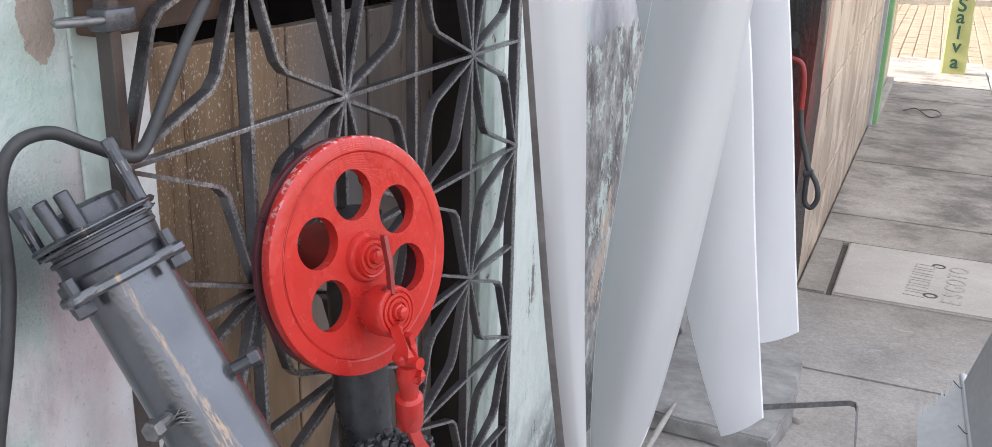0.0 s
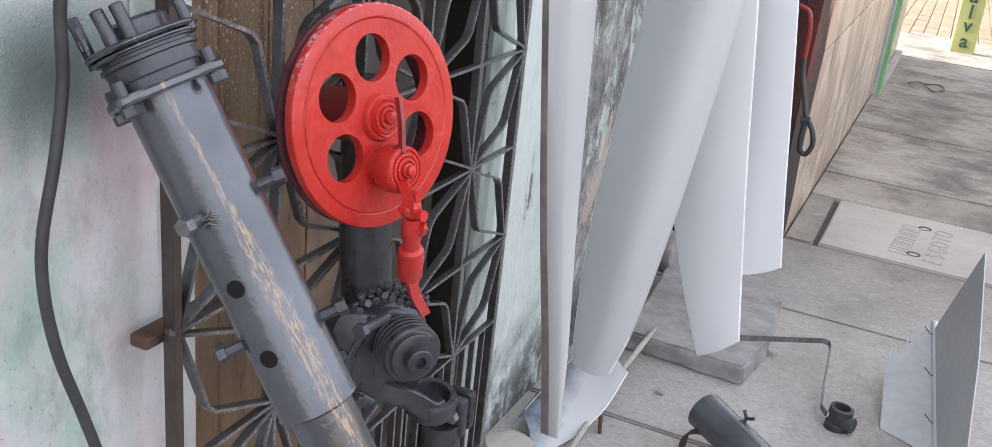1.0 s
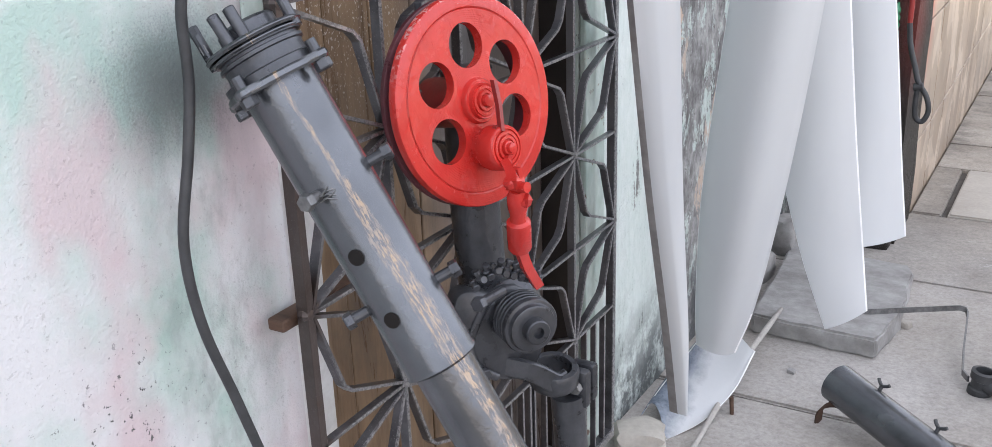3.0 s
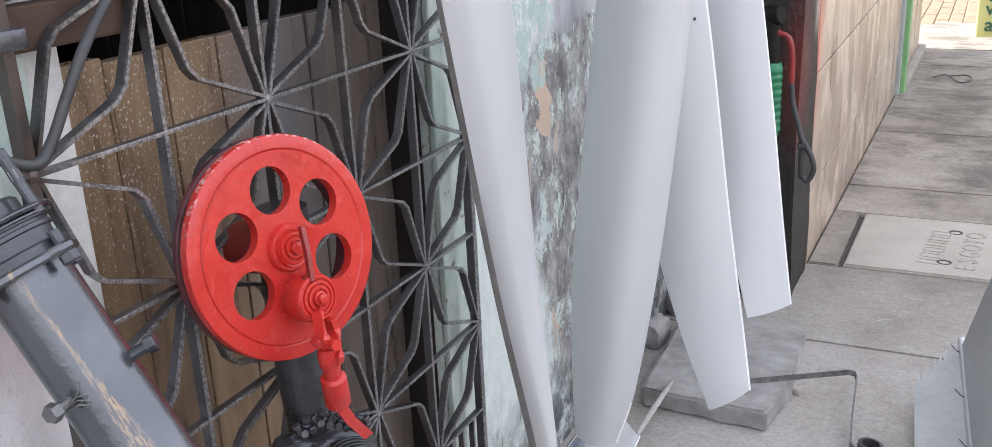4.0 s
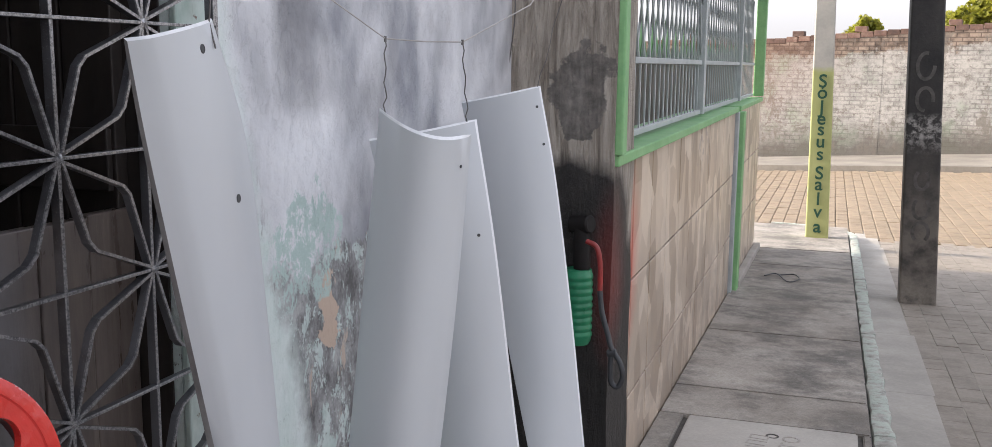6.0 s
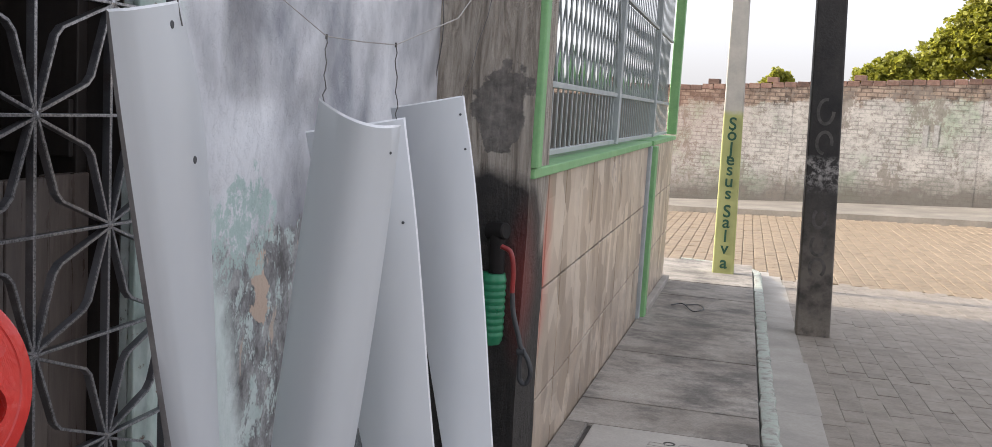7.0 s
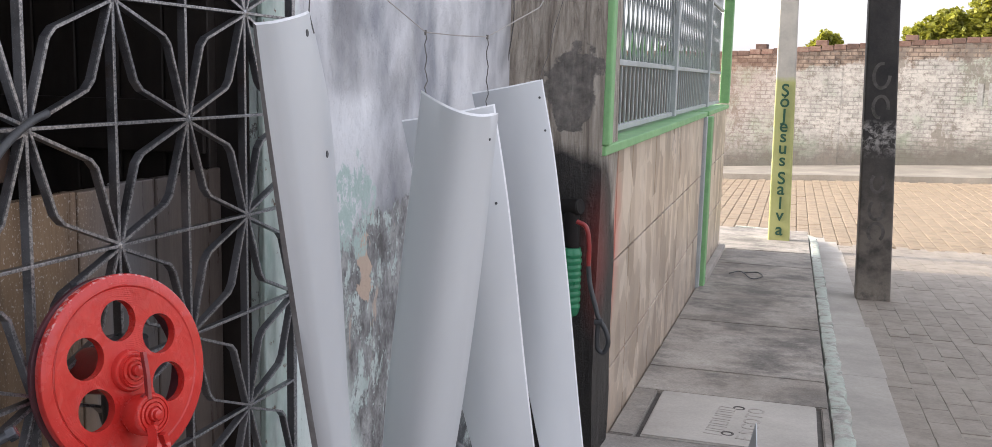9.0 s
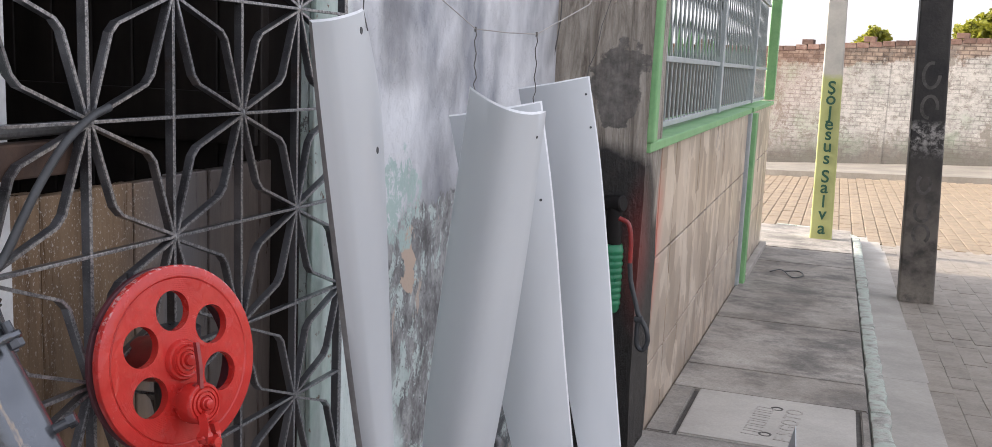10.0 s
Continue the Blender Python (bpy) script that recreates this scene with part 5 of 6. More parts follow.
def wheel_disc():
    """A plate with five round holes, between hub and rim, with a thick rim."""
    bm = bmesh.new()
    hr, ring = 0.0255, 0.0638
    hole_rings = []
    seg = 144
    inner = [[bm.verts.new(wheel_pt(2 * math.pi * i / seg, 0.024, h)) for i in range(seg)] for h in (0, -0.012)]
    outer_r = [[bm.verts.new(wheel_pt(2 * math.pi * i / seg, 0.103, h)) for i in range(seg)] for h in (0, -0.012)]
    for lv in (0, 1):
        h = (0, -0.012)[lv]
        rings_here = []
        for k in range(5):
            ca = radians(-25.75 + 60 * k)
            c = WC + (WU * math.cos(ca) + WV * math.sin(ca)) * ring + WN * h
            rings_here.append([bm.verts.new(c + (WU * math.cos(t) + WV * math.sin(t)) * hr) for t in (2 * math.pi * i / 28 for i in range(28))])
        hole_rings.append(rings_here)
        loops = [inner[lv], outer_r[lv]] + rings_here
        edges = []
        for lp in loops:
            for i in range(len(lp)):
                edges.append(bm.edges.new((lp[i], lp[(i + 1) % len(lp)])))
        bmesh.ops.triangle_fill(bm, use_beauty=True, use_dissolve=False, edges=edges, normal=WN)
    for k in range(5):
        a, b = hole_rings[0][k], hole_rings[1][k]
        for i in range(28):
            bm.faces.new((a[i], a[(i + 1) % 28], b[(i + 1) % 28], b[i]))
    return part("wheel", bm, M_RED, crank, "red enamelled wheel with five round holes", smooth=True)


wheel = wheel_disc()
bm = bmesh.new()
lathe(bm, WC, WN, [(0.1029, -0.0125), (0.1029, -0.0008), (0.1036, -0.0013), (0.1046, -0.0009), (0.1056, 0.0002), (0.1175, 0.0001), (0.1196, -0.0008), (0.1206, -0.003), (0.1203, -0.0105), (0.104, -0.0115), (0.1029, -0.0125)], 96)
part("rim", bm, M_RED, wheel, smooth=True)
bm = bmesh.new()
lathe(bm, WC, WN, [(0.09, -0.0125), (0.1155, -0.0125), (0.1125, -0.016), (0.1135, -0.020), (0.1185, -0.022), (0.1195, -0.026), (0.117, -0.0285), (0.09, -0.0285), (0.09, -0.0125)], 72)
part("back_rim", bm, M_BACKRIM, wheel, "dark purple-grey grooved back rim", smooth=True)
bm = bmesh.new()
lathe(bm, WC, WN, [(0.026, -0.014), (0.026, 0.004), (0.024, 0.007), (0.021, 0.007), (0.020, 0.012), (0.0175, 0.0105), (0.0170, 0.0125), (0.0135, 0.0125), (0.0130, 0.0108), (0.0120, 0.0108), (0.0115, 0.0145), (0.0085, 0.0145), (0.0080, 0.0128), (0.0070, 0.0128), (0.0065, 0.0185), (0.0035, 0.0195), (0, 0.0195)], 40)
part("hub", bm, M_RED, wheel, smooth=True)
bm = bmesh.new()
rod(bm, WC - WN * 0.012, WC - WN * 0.075, 0.030, seg=32)
part("hub_tube", bm, M_REDDARK, wheel, "red painted tube behind the wheel", smooth=True)
CP = Vector((0.127, 0.952, 0.729))
bm = bmesh.new()
cp0 = CP - WN * 0.046
lathe(bm, cp0, WN, [(0.020, 0), (0.020, 0.012), (0.0255, 0.016), (0.0262, 0.020), (0.0262, 0.036), (0.0250, 0.0400), (0.0235, 0.0415), (0.0212, 0.0415), (0.0206, 0.0395), (0.0196, 0.0395), (0.0190, 0.0418), (0.0158, 0.0420), (0.0152, 0.0400), (0.0143, 0.0400), (0.0137, 0.0428), (0.0105, 0.0430), (0.0099, 0.0408), (0.0088, 0.0408), (0.0078, 0.0450), (0.0060, 0.0455), (0.0055, 0.0500), (0.003, 0.051), (0, 0.051)], 40)
part("crank_cap", bm, M_RED, crank, "red bearing cap with turned rings", smooth=True)
bm = bmesh.new()
a = WC + WN * 0.026 + WU * 0.004 + WV * 0.022
b = CP - WN * 0.006 + WV * 0.020 - WU * 0.004
sweep(bm, [a, a.lerp(b, 0.5) + WN * 0.002, b], 0, flat=(WN, 0.003, 0.0026))
lathe(bm, b - WV * 0.002 - WN * 0.008, WN, [(0, 0), (0.009, 0), (0.009, 0.006), (0, 0.006)], 12)
part("key_bar", bm, M_REDDARK, crank, "dark red key bar")

# universal joint below the cap
yoke_top = CP - WV * 0.022 - WN * 0.004
J1, J2, J3 = Vector((0.153, 0.917, 0.697)), Vector((0.144, 0.937, 0.624)), Vector((0.137, 0.994, 0.546))
for k in (-1, 1):
    bm = bmesh.new()
    d = (J1 - yoke_top)
    side = d.normalized().cross(WN).normalized()
    base = yoke_top + side * 0.010 * k
    sweep(bm, smooth_line([base + WV * 0.006, base - WV * 0.006 + side * 0.006 * k, J1 + side * 0.014 * k + WN * 0.004, J1 + side * 0.013 * k - WV * 0.012], 4), 0, flat=(WN, 0.008, 0.0035))
    lathe(bm, J1 + side * 0.010 * k - WV * 0.004, side * k, [(0, 0), (0.0095, 0), (0.0095, 0.006), (0.007, 0.0085), (0, 0.0085)], 18)
    part("yoke_arm", bm, M_RED, crank, smooth=True)
bm = bmesh.new()
dj = (J2 - J1).normalized()
lathe(bm, J1 + dj * 0.004, dj, [(0, 0), (0.008, 0.0), (0.0115, 0.008), (0.0115, 0.022), (0.0095, 0.030), (0.0095, 0.040), (0.0135, 0.043), (0.0140, 0.052), (0.0140, 0.078), (0.012, 0.082), (0.006, 0.083), (0, 0.083)], 28)
part("joint_sleeve", bm, M_RED, crank, smooth=True)
bm = bmesh.new()
e0 = J1 + dj * 0.085
sweep(bm, [e0, e0.lerp(J3, 0.45) + Vector((0, -0.004, 0)), J3], 0, flat=((0.3, 0.9, 0.2), 0.0065, 0.0035))
part("joint_tail", bm, M_RED, crank)
bm = bmesh.new()
lathe(bm, J1 - WN * 0.008, WN, [(0, 0), (0.006, 0), (0.006, 0.024), (0, 0.024)], 14)
part("joint_pin", bm, M_RED, crank)

# grey stand behind the wheel
bm = bmesh.new()
sweep(bm, [(0.036, 1.012, 0.80), (0.040, 1.014, 0.62), (0.048, 1.016, 0.49)], 0.031, 32)
part("stand_tube", bm, M_GREY, crank, smooth=True)

# knuckle casting
PF = Vector((0.146, 0.966, 0.502))
PA = Vector((0.80, -0.60, 0.02)).normalized()
bm = bmesh.new()
lathe(bm, PF - PA * 0.082, PA, [(0, 0), (0.030, 0), (0.040, 0.006), (0.042, 0.016), (0.036, 0.024), (0.026, 0.030), (0, 0.032)], 32)
side = Vector((0, 0, 1)).cross(PA).normalized()


def limb(pts, r, wide, name):
    """A rounded cast limb of oval section."""
    b = bmesh.new()
    sweep(b, smooth_line(pts, 6), r, 16)
    for v in b.verts:
        m = min((Vector(q) for q in smooth_line(pts, 6)), key=lambda q: (q - v.co).length)
        d = v.co - m
        v.co += PA * d.dot(PA) * (wide - 1)
    return part(name, b, M_GREY, crank, smooth=True)


part("knuckle_body", bm, M_GREY, crank, "rough grey cast knuckle", smooth=True)
UPK = PA.cross(side)
KO = PF - PA * 0.060
outline = [(-0.084, 0.022), (-0.078, 0.037), (-0.068, 0.043), (-0.050, 0.040), (-0.034, 0.034), (0.0, 0.038), (0.034, 0.012), (0.036, -0.030), (0.034, -0.060), (0.018, -0.090), (-0.006, -0.092), (-0.034, -0.083), (-0.060, -0.062), (-0.069, -0.030), (-0.062, -0.010), (-0.080, 0.005)]
bm = bmesh.new()
ring_pts = smooth_line([Vector((a, b, 0)) for a, b in outline + outline[:1]], 3)[:-1]
levels = []
for h, grow in ((-0.026, 0.90), (-0.022, 0.98), (0.0, 1.0), (0.006, 0.97), (0.009, 0.90)):
    levels.append([bm.verts.new(KO + side * (q.x * grow - 0.012 * (1 - grow)) + UPK * (q.y * grow - 0.03 * (1 - grow)) + PA * (h + 0.0015 * noise.noise(Vector((q.x, q.y, h)) * 60))) for q in ring_pts])
for a, b in zip(levels, levels[1:]):
    for i in range(len(a)):
        bm.faces.new((a[i], a[(i + 1) % len(a)], b[(i + 1) % len(a)], b[i]))
bm.faces.new(levels[0][::-1])
bm.faces.new(levels[-1])
part("knuckle_web", bm, M_GREY, crank, smooth=True)
# raised lip round the ear and two cheeks with a slot between them, out to the clamp
limb([KO + side * a + UPK * b + PA * 0.008 for a, b in ((-0.030, -0.080), (-0.056, -0.060), (-0.064, -0.030), (-0.058, -0.008), (-0.046, 0.014), (-0.034, 0.032))], lambda k: 0.006, 0.8, "knuckle_lip")
for k in (-1, 1):
    b = bmesh.new()
    far_end = Vector((0.131, 1.040, 0.404)) + PA * 0.025 * k
    sweep(b, smooth_line([KO - side * 0.028 - UPK * 0.066 + PA * (-0.009 + 0.006 * k), KO + side * 0.012 - UPK * 0.076 + PA * (0.004 + 0.020 * k), far_end - side * 0.008, far_end + side * 0.010 - PA * 0.004 * k], 5), 0, flat=(PA, 0.0055, 0.013))
    bmesh.ops.bevel(b, geom=list(b.edges), offset=0.002, segments=1, affect="EDGES")
    part("knuckle_cheek", b, M_GREY, crank, smooth=True)
for q in ((0.080, 0.905, 0.515), (0.098, 0.925, 0.452)):
    hexbolt(crank, q, -PA, 0.03, 0.008, 0.005, paint=M_GREY)
bm = bmesh.new()
prof = [(0, -0.052), (0.024, -0.052), (0.030, -0.050), (0.034, -0.046)]
for i in range(4):
    h = -0.044 + i * 0.0075
    prof += [(0.036, h), (0.036, h + 0.002), (0.0315, h + 0.0038), (0.036, h + 0.0058)]
prof += [(0.036, -0.013), (0.0345, -0.010), (0.031, -0.009), (0.029, -0.006), (0.029, -0.003), (0.027, -0.002), (0.0155, -0.002), (0.0155, 0.010), (0.014, 0.0115), (0.007, 0.0115), (0.0065, 0.004), (0, 0.004)]
lathe(bm, PF, PA, prof, 48)
part("pulley", bm, M_GREY, crank, "grooved grey belt pulley", smooth=True)
# clamp ring and jaw
CC = Vector((0.131, 1.040, 0.413))
bm = bmesh.new()
lathe(bm, CC - Vector((0, 0, 0.024)), (0.15, -0.1, 1), [(0.021, 0), (0.029, 0), (0.033, 0.006), (0.033, 0.024), (0.030, 0.029), (0.023, 0.029), (0.021, 0.024), (0.021, 0)], 32)
part("clamp_ring", bm, M_GREY, crank, smooth=True)
for k in (-1, 1):
    bm = box(bmesh.new(), CC.x + 0.004, CC.x + 0.040, CC.y + 0.038 + 0.011 * k - 0.009, CC.y + 0.038 + 0.011 * k + 0.009, CC.z - 0.064, CC.z - 0.010, 0.006)
    part("clamp_jaw", bm, M_GREY, crank, smooth=True)
hexbolt(crank, (CC.x + 0.028, CC.y + 0.014, CC.z - 0.030), (0, 1, 0), 0.05, 0.0085, 0.005)
bm = bmesh.new()
rod(bm, CC + Vector((0.012, 0.018, -0.045)), (0.158, 1.085, gz(1.085)), 0.0225, seg=32)
part("stand_pipe", bm, M_GREY, crank, smooth=True)
# chain wound at the top of the knuckle
rng = random.Random(4)
for i in range(18):
    c = Vector((0.083 + 0.0031 * i, 0.935 + 0.0036 * i, 0.562 + 0.010 * math.sin(i * 0.25) + (0.008 if i % 2 else 0.0) + rng.uniform(-0.003, 0.003)))
    a = Vector((rng.uniform(-0.4, 0.4), rng.uniform(-0.4, 0.4), 1)).normalized() if i % 2 else Vector((0.8, -0.6, rng.uniform(-0.4, 0.4))).normalized()
    bm = bmesh.new()
    lathe(bm, c - a * 0.007, a, [(0, 0), (0.0042, 0), (0.005, 0.002), (0.005, 0.004), (0.0032, 0.005), (0.0032, 0.009), (0.005, 0.010), (0.005, 0.013), (0.0042, 0.014), (0, 0.014)], 8)
    part("chain_link", bm, M_GREY, crank)
hexbolt(crank, (0.115, 0.895, 0.560), (0.0, 1, -0.1), 0.05, 0.0095, 0.006, paint=M_GREY)
bm = bmesh.new()
rod(bm, (0.018, 0.945, 0.885), (0.016, 0.950, 0.84), 0.0045, seg=12)
part("rear_stud", bm, M_GREY, crank, smooth=True)

# ---- rubble and things at the foot of the column ----
horn = thing("black_pump", (0.19, 2.97, 0.6), "black pump body with a green ribbed canister fixed to the column", "pump")
bm = bmesh.new()
rod(bm, (0.152, 3.030, 0.737), (0.214, 3.005, 0.744), 0.026, seg=24, bevel=0.004)
rod(bm, (0.184, 3.018, 0.742), (0.188, 3.015, 0.60), 0.024, seg=20, bevel=0.003)
part("pump_head", bm, M_RUBBERHOLE, horn, smooth=True)
bm = bmesh.new()
prof = [(0, 0), (0.034, 0.0), (0.040, 0.012)]
for i in range(9):
    prof += [(0.040, 0.020 + i * 0.021), (0.043, 0.025 + i * 0.021), (0.043, 0.033 + i * 0.021), (0.040, 0.038 + i * 0.021)]
prof += [(0.038, 0.218), (0, 0.218)]
lathe(bm, (0.178, 3.012, 0.395), (0, 0, 1), prof, 30)
part("ribbed_canister", bm, M_GREENCAN, horn, "green ribbed plastic canister", smooth=True)
hose = thing("hanging_hose", (0.3, 2.95, 0.35), "dark hose with a reddish upper end and a closed loop", "hose")
bm = bmesh.new()
sweep(bm, smooth_line([(0.215, 2.95, 0.705), (0.245, 2.945, 0.69), (0.256, 2.945, 0.64), (0.257, 2.945, 0.57)], 6), 0.0075, 10)
part("upper_hose", bm, M_REDDARK, hose, "dull red hose end", smooth=True)
bm = bmesh.new()
sweep(bm, smooth_line([(0.257, 2.945, 0.57), (0.266, 2.94, 0.51), (0.285, 2.935, 0.45), (0.298, 2.93, 0.412), (0.322, 2.93, 0.375), (0.331, 2.93, 0.335), (0.318, 2.93, 0.305), (0.300, 2.93, 0.315), (0.296, 2.93, 0.35), (0.297, 2.93, 0.40)], 6), 0.0075, 10)
rod(bm, (0.286, 2.93, 0.398), (0.312, 2.93, 0.402), 0.011, seg=12, bevel=0.002)
part("lower_hose", bm, M_CABLE, hose, smooth=True)
bm = bmesh.new()
sweep(bm, smooth_line([(-0.01, 2.42, -0.10), (-0.012, 2.42, 0.11), (0.0, 2.415, 0.150), (0.03, 2.405, 0.150), (0.038, 2.40, 0.13)], 5), 0.013, 12)
lathe(bm, (-0.012, 2.42, 0.09), (0, 0, 1), [(0.013, 0), (0.02, 0.002), (0.02, 0.024), (0.013, 0.026)], 8)
rod(bm, (-0.006, 2.418, 0.14), (0.0, 2.40, 0.185), 0.011, seg=10)
single("water_tap", bm, M_STEEL, "old grey metal water tap standing out of the ground", "tap", smooth=True)


def rubble(at, size, seed, material, label):
    rng = random.Random(seed)
    bm = bmesh.new()
    bmesh.ops.create_icosphere(bm, subdivisions=3, radius=1)
    for v in bm.verts:
        m = max(abs(v.co.x), abs(v.co.y), abs(v.co.z))
        c = v.co.lerp(v.co / m, 0.75)
        c *= 1 + 0.16 * noise.noise(c * 1.3 + Vector((seed * 3.1, 0, 0))) + 0.05 * noise.noise(c * 5 + Vector((seed, 0, 0)))
        v.co = Vector((c.x * size[0], c.y * size[1], c.z * size[2]))
    bmesh.ops.transform(bm, matrix=Matrix.Translation(at) @ Matrix.Rotation(rng.uniform(-0.6, 0.6), 4, "Z"), verts=bm.verts)
    single("stone", bm, material, label, "stone", "loose stones", smooth=True)


rubble((0.030, 1.605, gz(1.6) + 0.022), (0.050, 0.040, 0.028), 2, M_COVER, "pale block of broken stone on the pavement")
rubble((-0.01, 1.50, gz(1.5) + 0.015), (0.03, 0.03, 0.02), 7, M_COVER, "small pale broken stone by the gate")
rubble((-0.012, 2.60, gz(2.6) + 0.035), (0.028, 0.05, 0.04), 11, M_SLAB, "rough grey stone at the foot of the wall")
rubble((0.0, 2.85, gz(2.8) + 0.05), (0.04, 0.05, 0.06), 13, M_SLAB, "rough dark stone at the foot of the wall")
rubble((0.215, 3.02, gz(3.02) + 0.030), (0.045, 0.028, 0.034), 17, M_COLUMN, "brownish stone beside the column")

# ---- loose concrete slab ----
bm = bmesh.new()
corner = [(0.064, 2.232), (0.361, 2.216), (0.383, 2.42), (0.368, 2.70), (0.350, 2.765), (0.047, 2.776), (0.030, 2.72)]
lo = [bm.verts.new((x, y, gz(y) + 0.001)) for x, y in corner]
hi = [bm.verts.new((x, y, gz(y) + 0.052)) for x, y in corner]
bm.faces.new(lo[::-1])
bm.faces.new(hi)
for i in range(len(corner)):
    j = (i + 1) % len(corner)
    bm.faces.new((lo[i], lo[j], hi[j], hi[i]))
bmesh.ops.bevel(bm, geom=list(bm.edges), offset=0.006, segments=2, affect="EDGES")
bmesh.ops.triangulate(bm, faces=bm.faces)
bmesh.ops.subdivide_edges(bm, edges=[e for e in bm.edges if e.calc_length() > 0.03], cuts=5, use_grid_fill=True)
for v in bm.verts:
    v.co += Vector((noise.noise(v.co * 28), noise.noise(v.co * 28 + Vector((5, 0, 0))), noise.noise(v.co * 22 + Vector((0, 9, 0))) * 0.5)) * 0.007
single("concrete_slab", bm, M_SLAB, "loose rough grey concrete slab lying on the pavement", "slab", smooth=True)

# ---- flat iron with pipe fitting ----
iron = thing("flat_iron_crank", (0.56, 2.3, gz(2.3)), "bent flat iron bar ending in a black pipe fitting", "bent bar")
bm = bmesh.new()
zt = gz(2.35) + 0.056
sweep(bm, [(0.29, 2.35, zt), (0.505, 2.478, zt + 0.002), (0.519, 2.482, zt - 0.002), (0.525, 2.472, zt - 0.010), (0.536, 2.30, gz(2.3) + 0.030), (0.546, 2.200, gz(2.2) + 0.022), (0.560, 2.170, gz(2.2) + 0.024)], 0, flat=((0.0, 0.2, 1), 0.0065, 0.002))
part("flat_bar", bm, M_STEEL, iron)
bm = bmesh.new()
lathe(bm, (0.585, 2.155, gz(2.155) + 0.001), (0.1, 0, 1), [(0.018, 0), (0.025, 0), (0.025, 0.014), (0.021, 0.017), (0.021, 0.034), (0.026, 0.037), (0.026, 0.054), (0.018, 0.056), (0.016, 0.03), (0.018, 0)], 28)
rod(bm, (0.585, 2.155, gz(2.155) + 0.026), (0.622, 2.140, gz(2.155) + 0.026), 0.018, seg=20, bevel=0.003)
part("pipe_fitting", bm, M_CABLE, iron, "black cast pipe fitting", smooth=True)

# ---- short tube with wing bolts ----
tube = thing("dark_tube", (0.45, 1.86, gz(1.86)), "short dark steel tube with wing bolts lying on the pavement", "tube")
T0, T1 = Vector((0.337, 1.897, 0.012)), Vector((0.565, 1.742, gz(1.742) + 0.041))
ta = (T1 - T0).normalized()
bm = bmesh.new()
lathe(bm, T0, ta, [(0.036, (T1 - T0).length), (0.036, 0), (0.0405, 0), (0.0405, (T1 - T0).length), (0.036, (T1 - T0).length)], 36)
part("tube_wall", bm, M_PIPE, tube, smooth=True)
for s in (0.085, 0.225):
    c = T0 + ta * s + Vector((0.016, 0.013, 0.032))
    bm = bmesh.new()
    up = Vector((0.35, 0.3, 0.9)).normalized()
    rod(bm, c - up * 0.006, c + up * 0.014, 0.004, seg=10)
    for k in (-1, 1):
        sweep(bm, [c + up * 0.010, c + up * 0.016 + ta * 0.010 * k, c + up * 0.020 + ta * 0.014 * k], 0.0036, 8)
    part("wing_bolt", bm, M_CABLE, tube, smooth=True)
bm = bmesh.new()
sweep(bm, smooth_line([T0 + Vector((0.03, -0.03, -0.034)), T0 + Vector((0.005, -0.022, -0.036)), T0 + Vector((-0.02, -0.030, -0.05)), T0 + Vector((-0.024, -0.034, -0.082))], 5), 0, flat=((0.5, 0.5, 0.6), 0.010, 0.002))
part("bent_tab", bm, M_RUST, tube, "rusty bent tab")

# ---- loose wire and pebbles on the pavement ----
bm = bmesh.new()
sweep(bm, smooth_line([(0.42, 7.55, gz(7.55) + 0.004), (0.50, 7.62, gz(7.6) + 0.012), (0.59, 7.35, gz(7.35) + 0.006), (0.66, 7.46, gz(7.45) + 0.010), (0.62, 7.68, gz(7.68) + 0.006), (0.52, 7.63, gz(7.63) + 0.004)], 6), 0.004, 6)
single("loose_wire", bm, M_CABLE, "thin dark wire lying curled on the pavement", "wire")
rubble((0.392, 2.44, gz(2.44) + 0.008), (0.014, 0.012, 0.010), 21, M_COVER, "small whitish pebble beside the loose slab")
rubble((0.30, 1.52, gz(1.52) + 0.006), (0.010, 0.012, 0.007), 23, M_COVER, "small whitish pebble on the pavement")
rubble((0.21, 2.06, gz(2.06) + 0.005), (0.009, 0.008, 0.006), 25, M_SLAB, "small grey pebble on the pavement")

# ---- stick ----
bm = bmesh.new()
sweep(bm, smooth_line([(0.128, 2.272, gz(2.27) + 0.062), (0.122, 2.0, gz(2.0) + 0.045), (0.13, 1.70, gz(1.7) + 0.022), (0.14, 1.40, gz(1.4) + 0.007)], 6), lambda k: 0.0052 + 0.002 * math.sin(k * 9) ** 2, 9)
single("stick", bm, M_STICK, "long pale stick leaning on the loose slab", "stick", smooth=True)
bm = bmesh.new()
sweep(bm, [(0.150, 1.815, gz(1.815)), (0.147, 1.815, gz(1.815) + 0.042)], 0.0045, 8)
single("wood_peg", bm, M_WOODR, "short brown wooden peg on the pavement", "peg")

# ---- tail vane ----
vane = thing("tail_vane", (0.75, 2.45, gz(2.5)), "grey sheet-metal tail vane with a saw-toothed edge and white post", "vane")


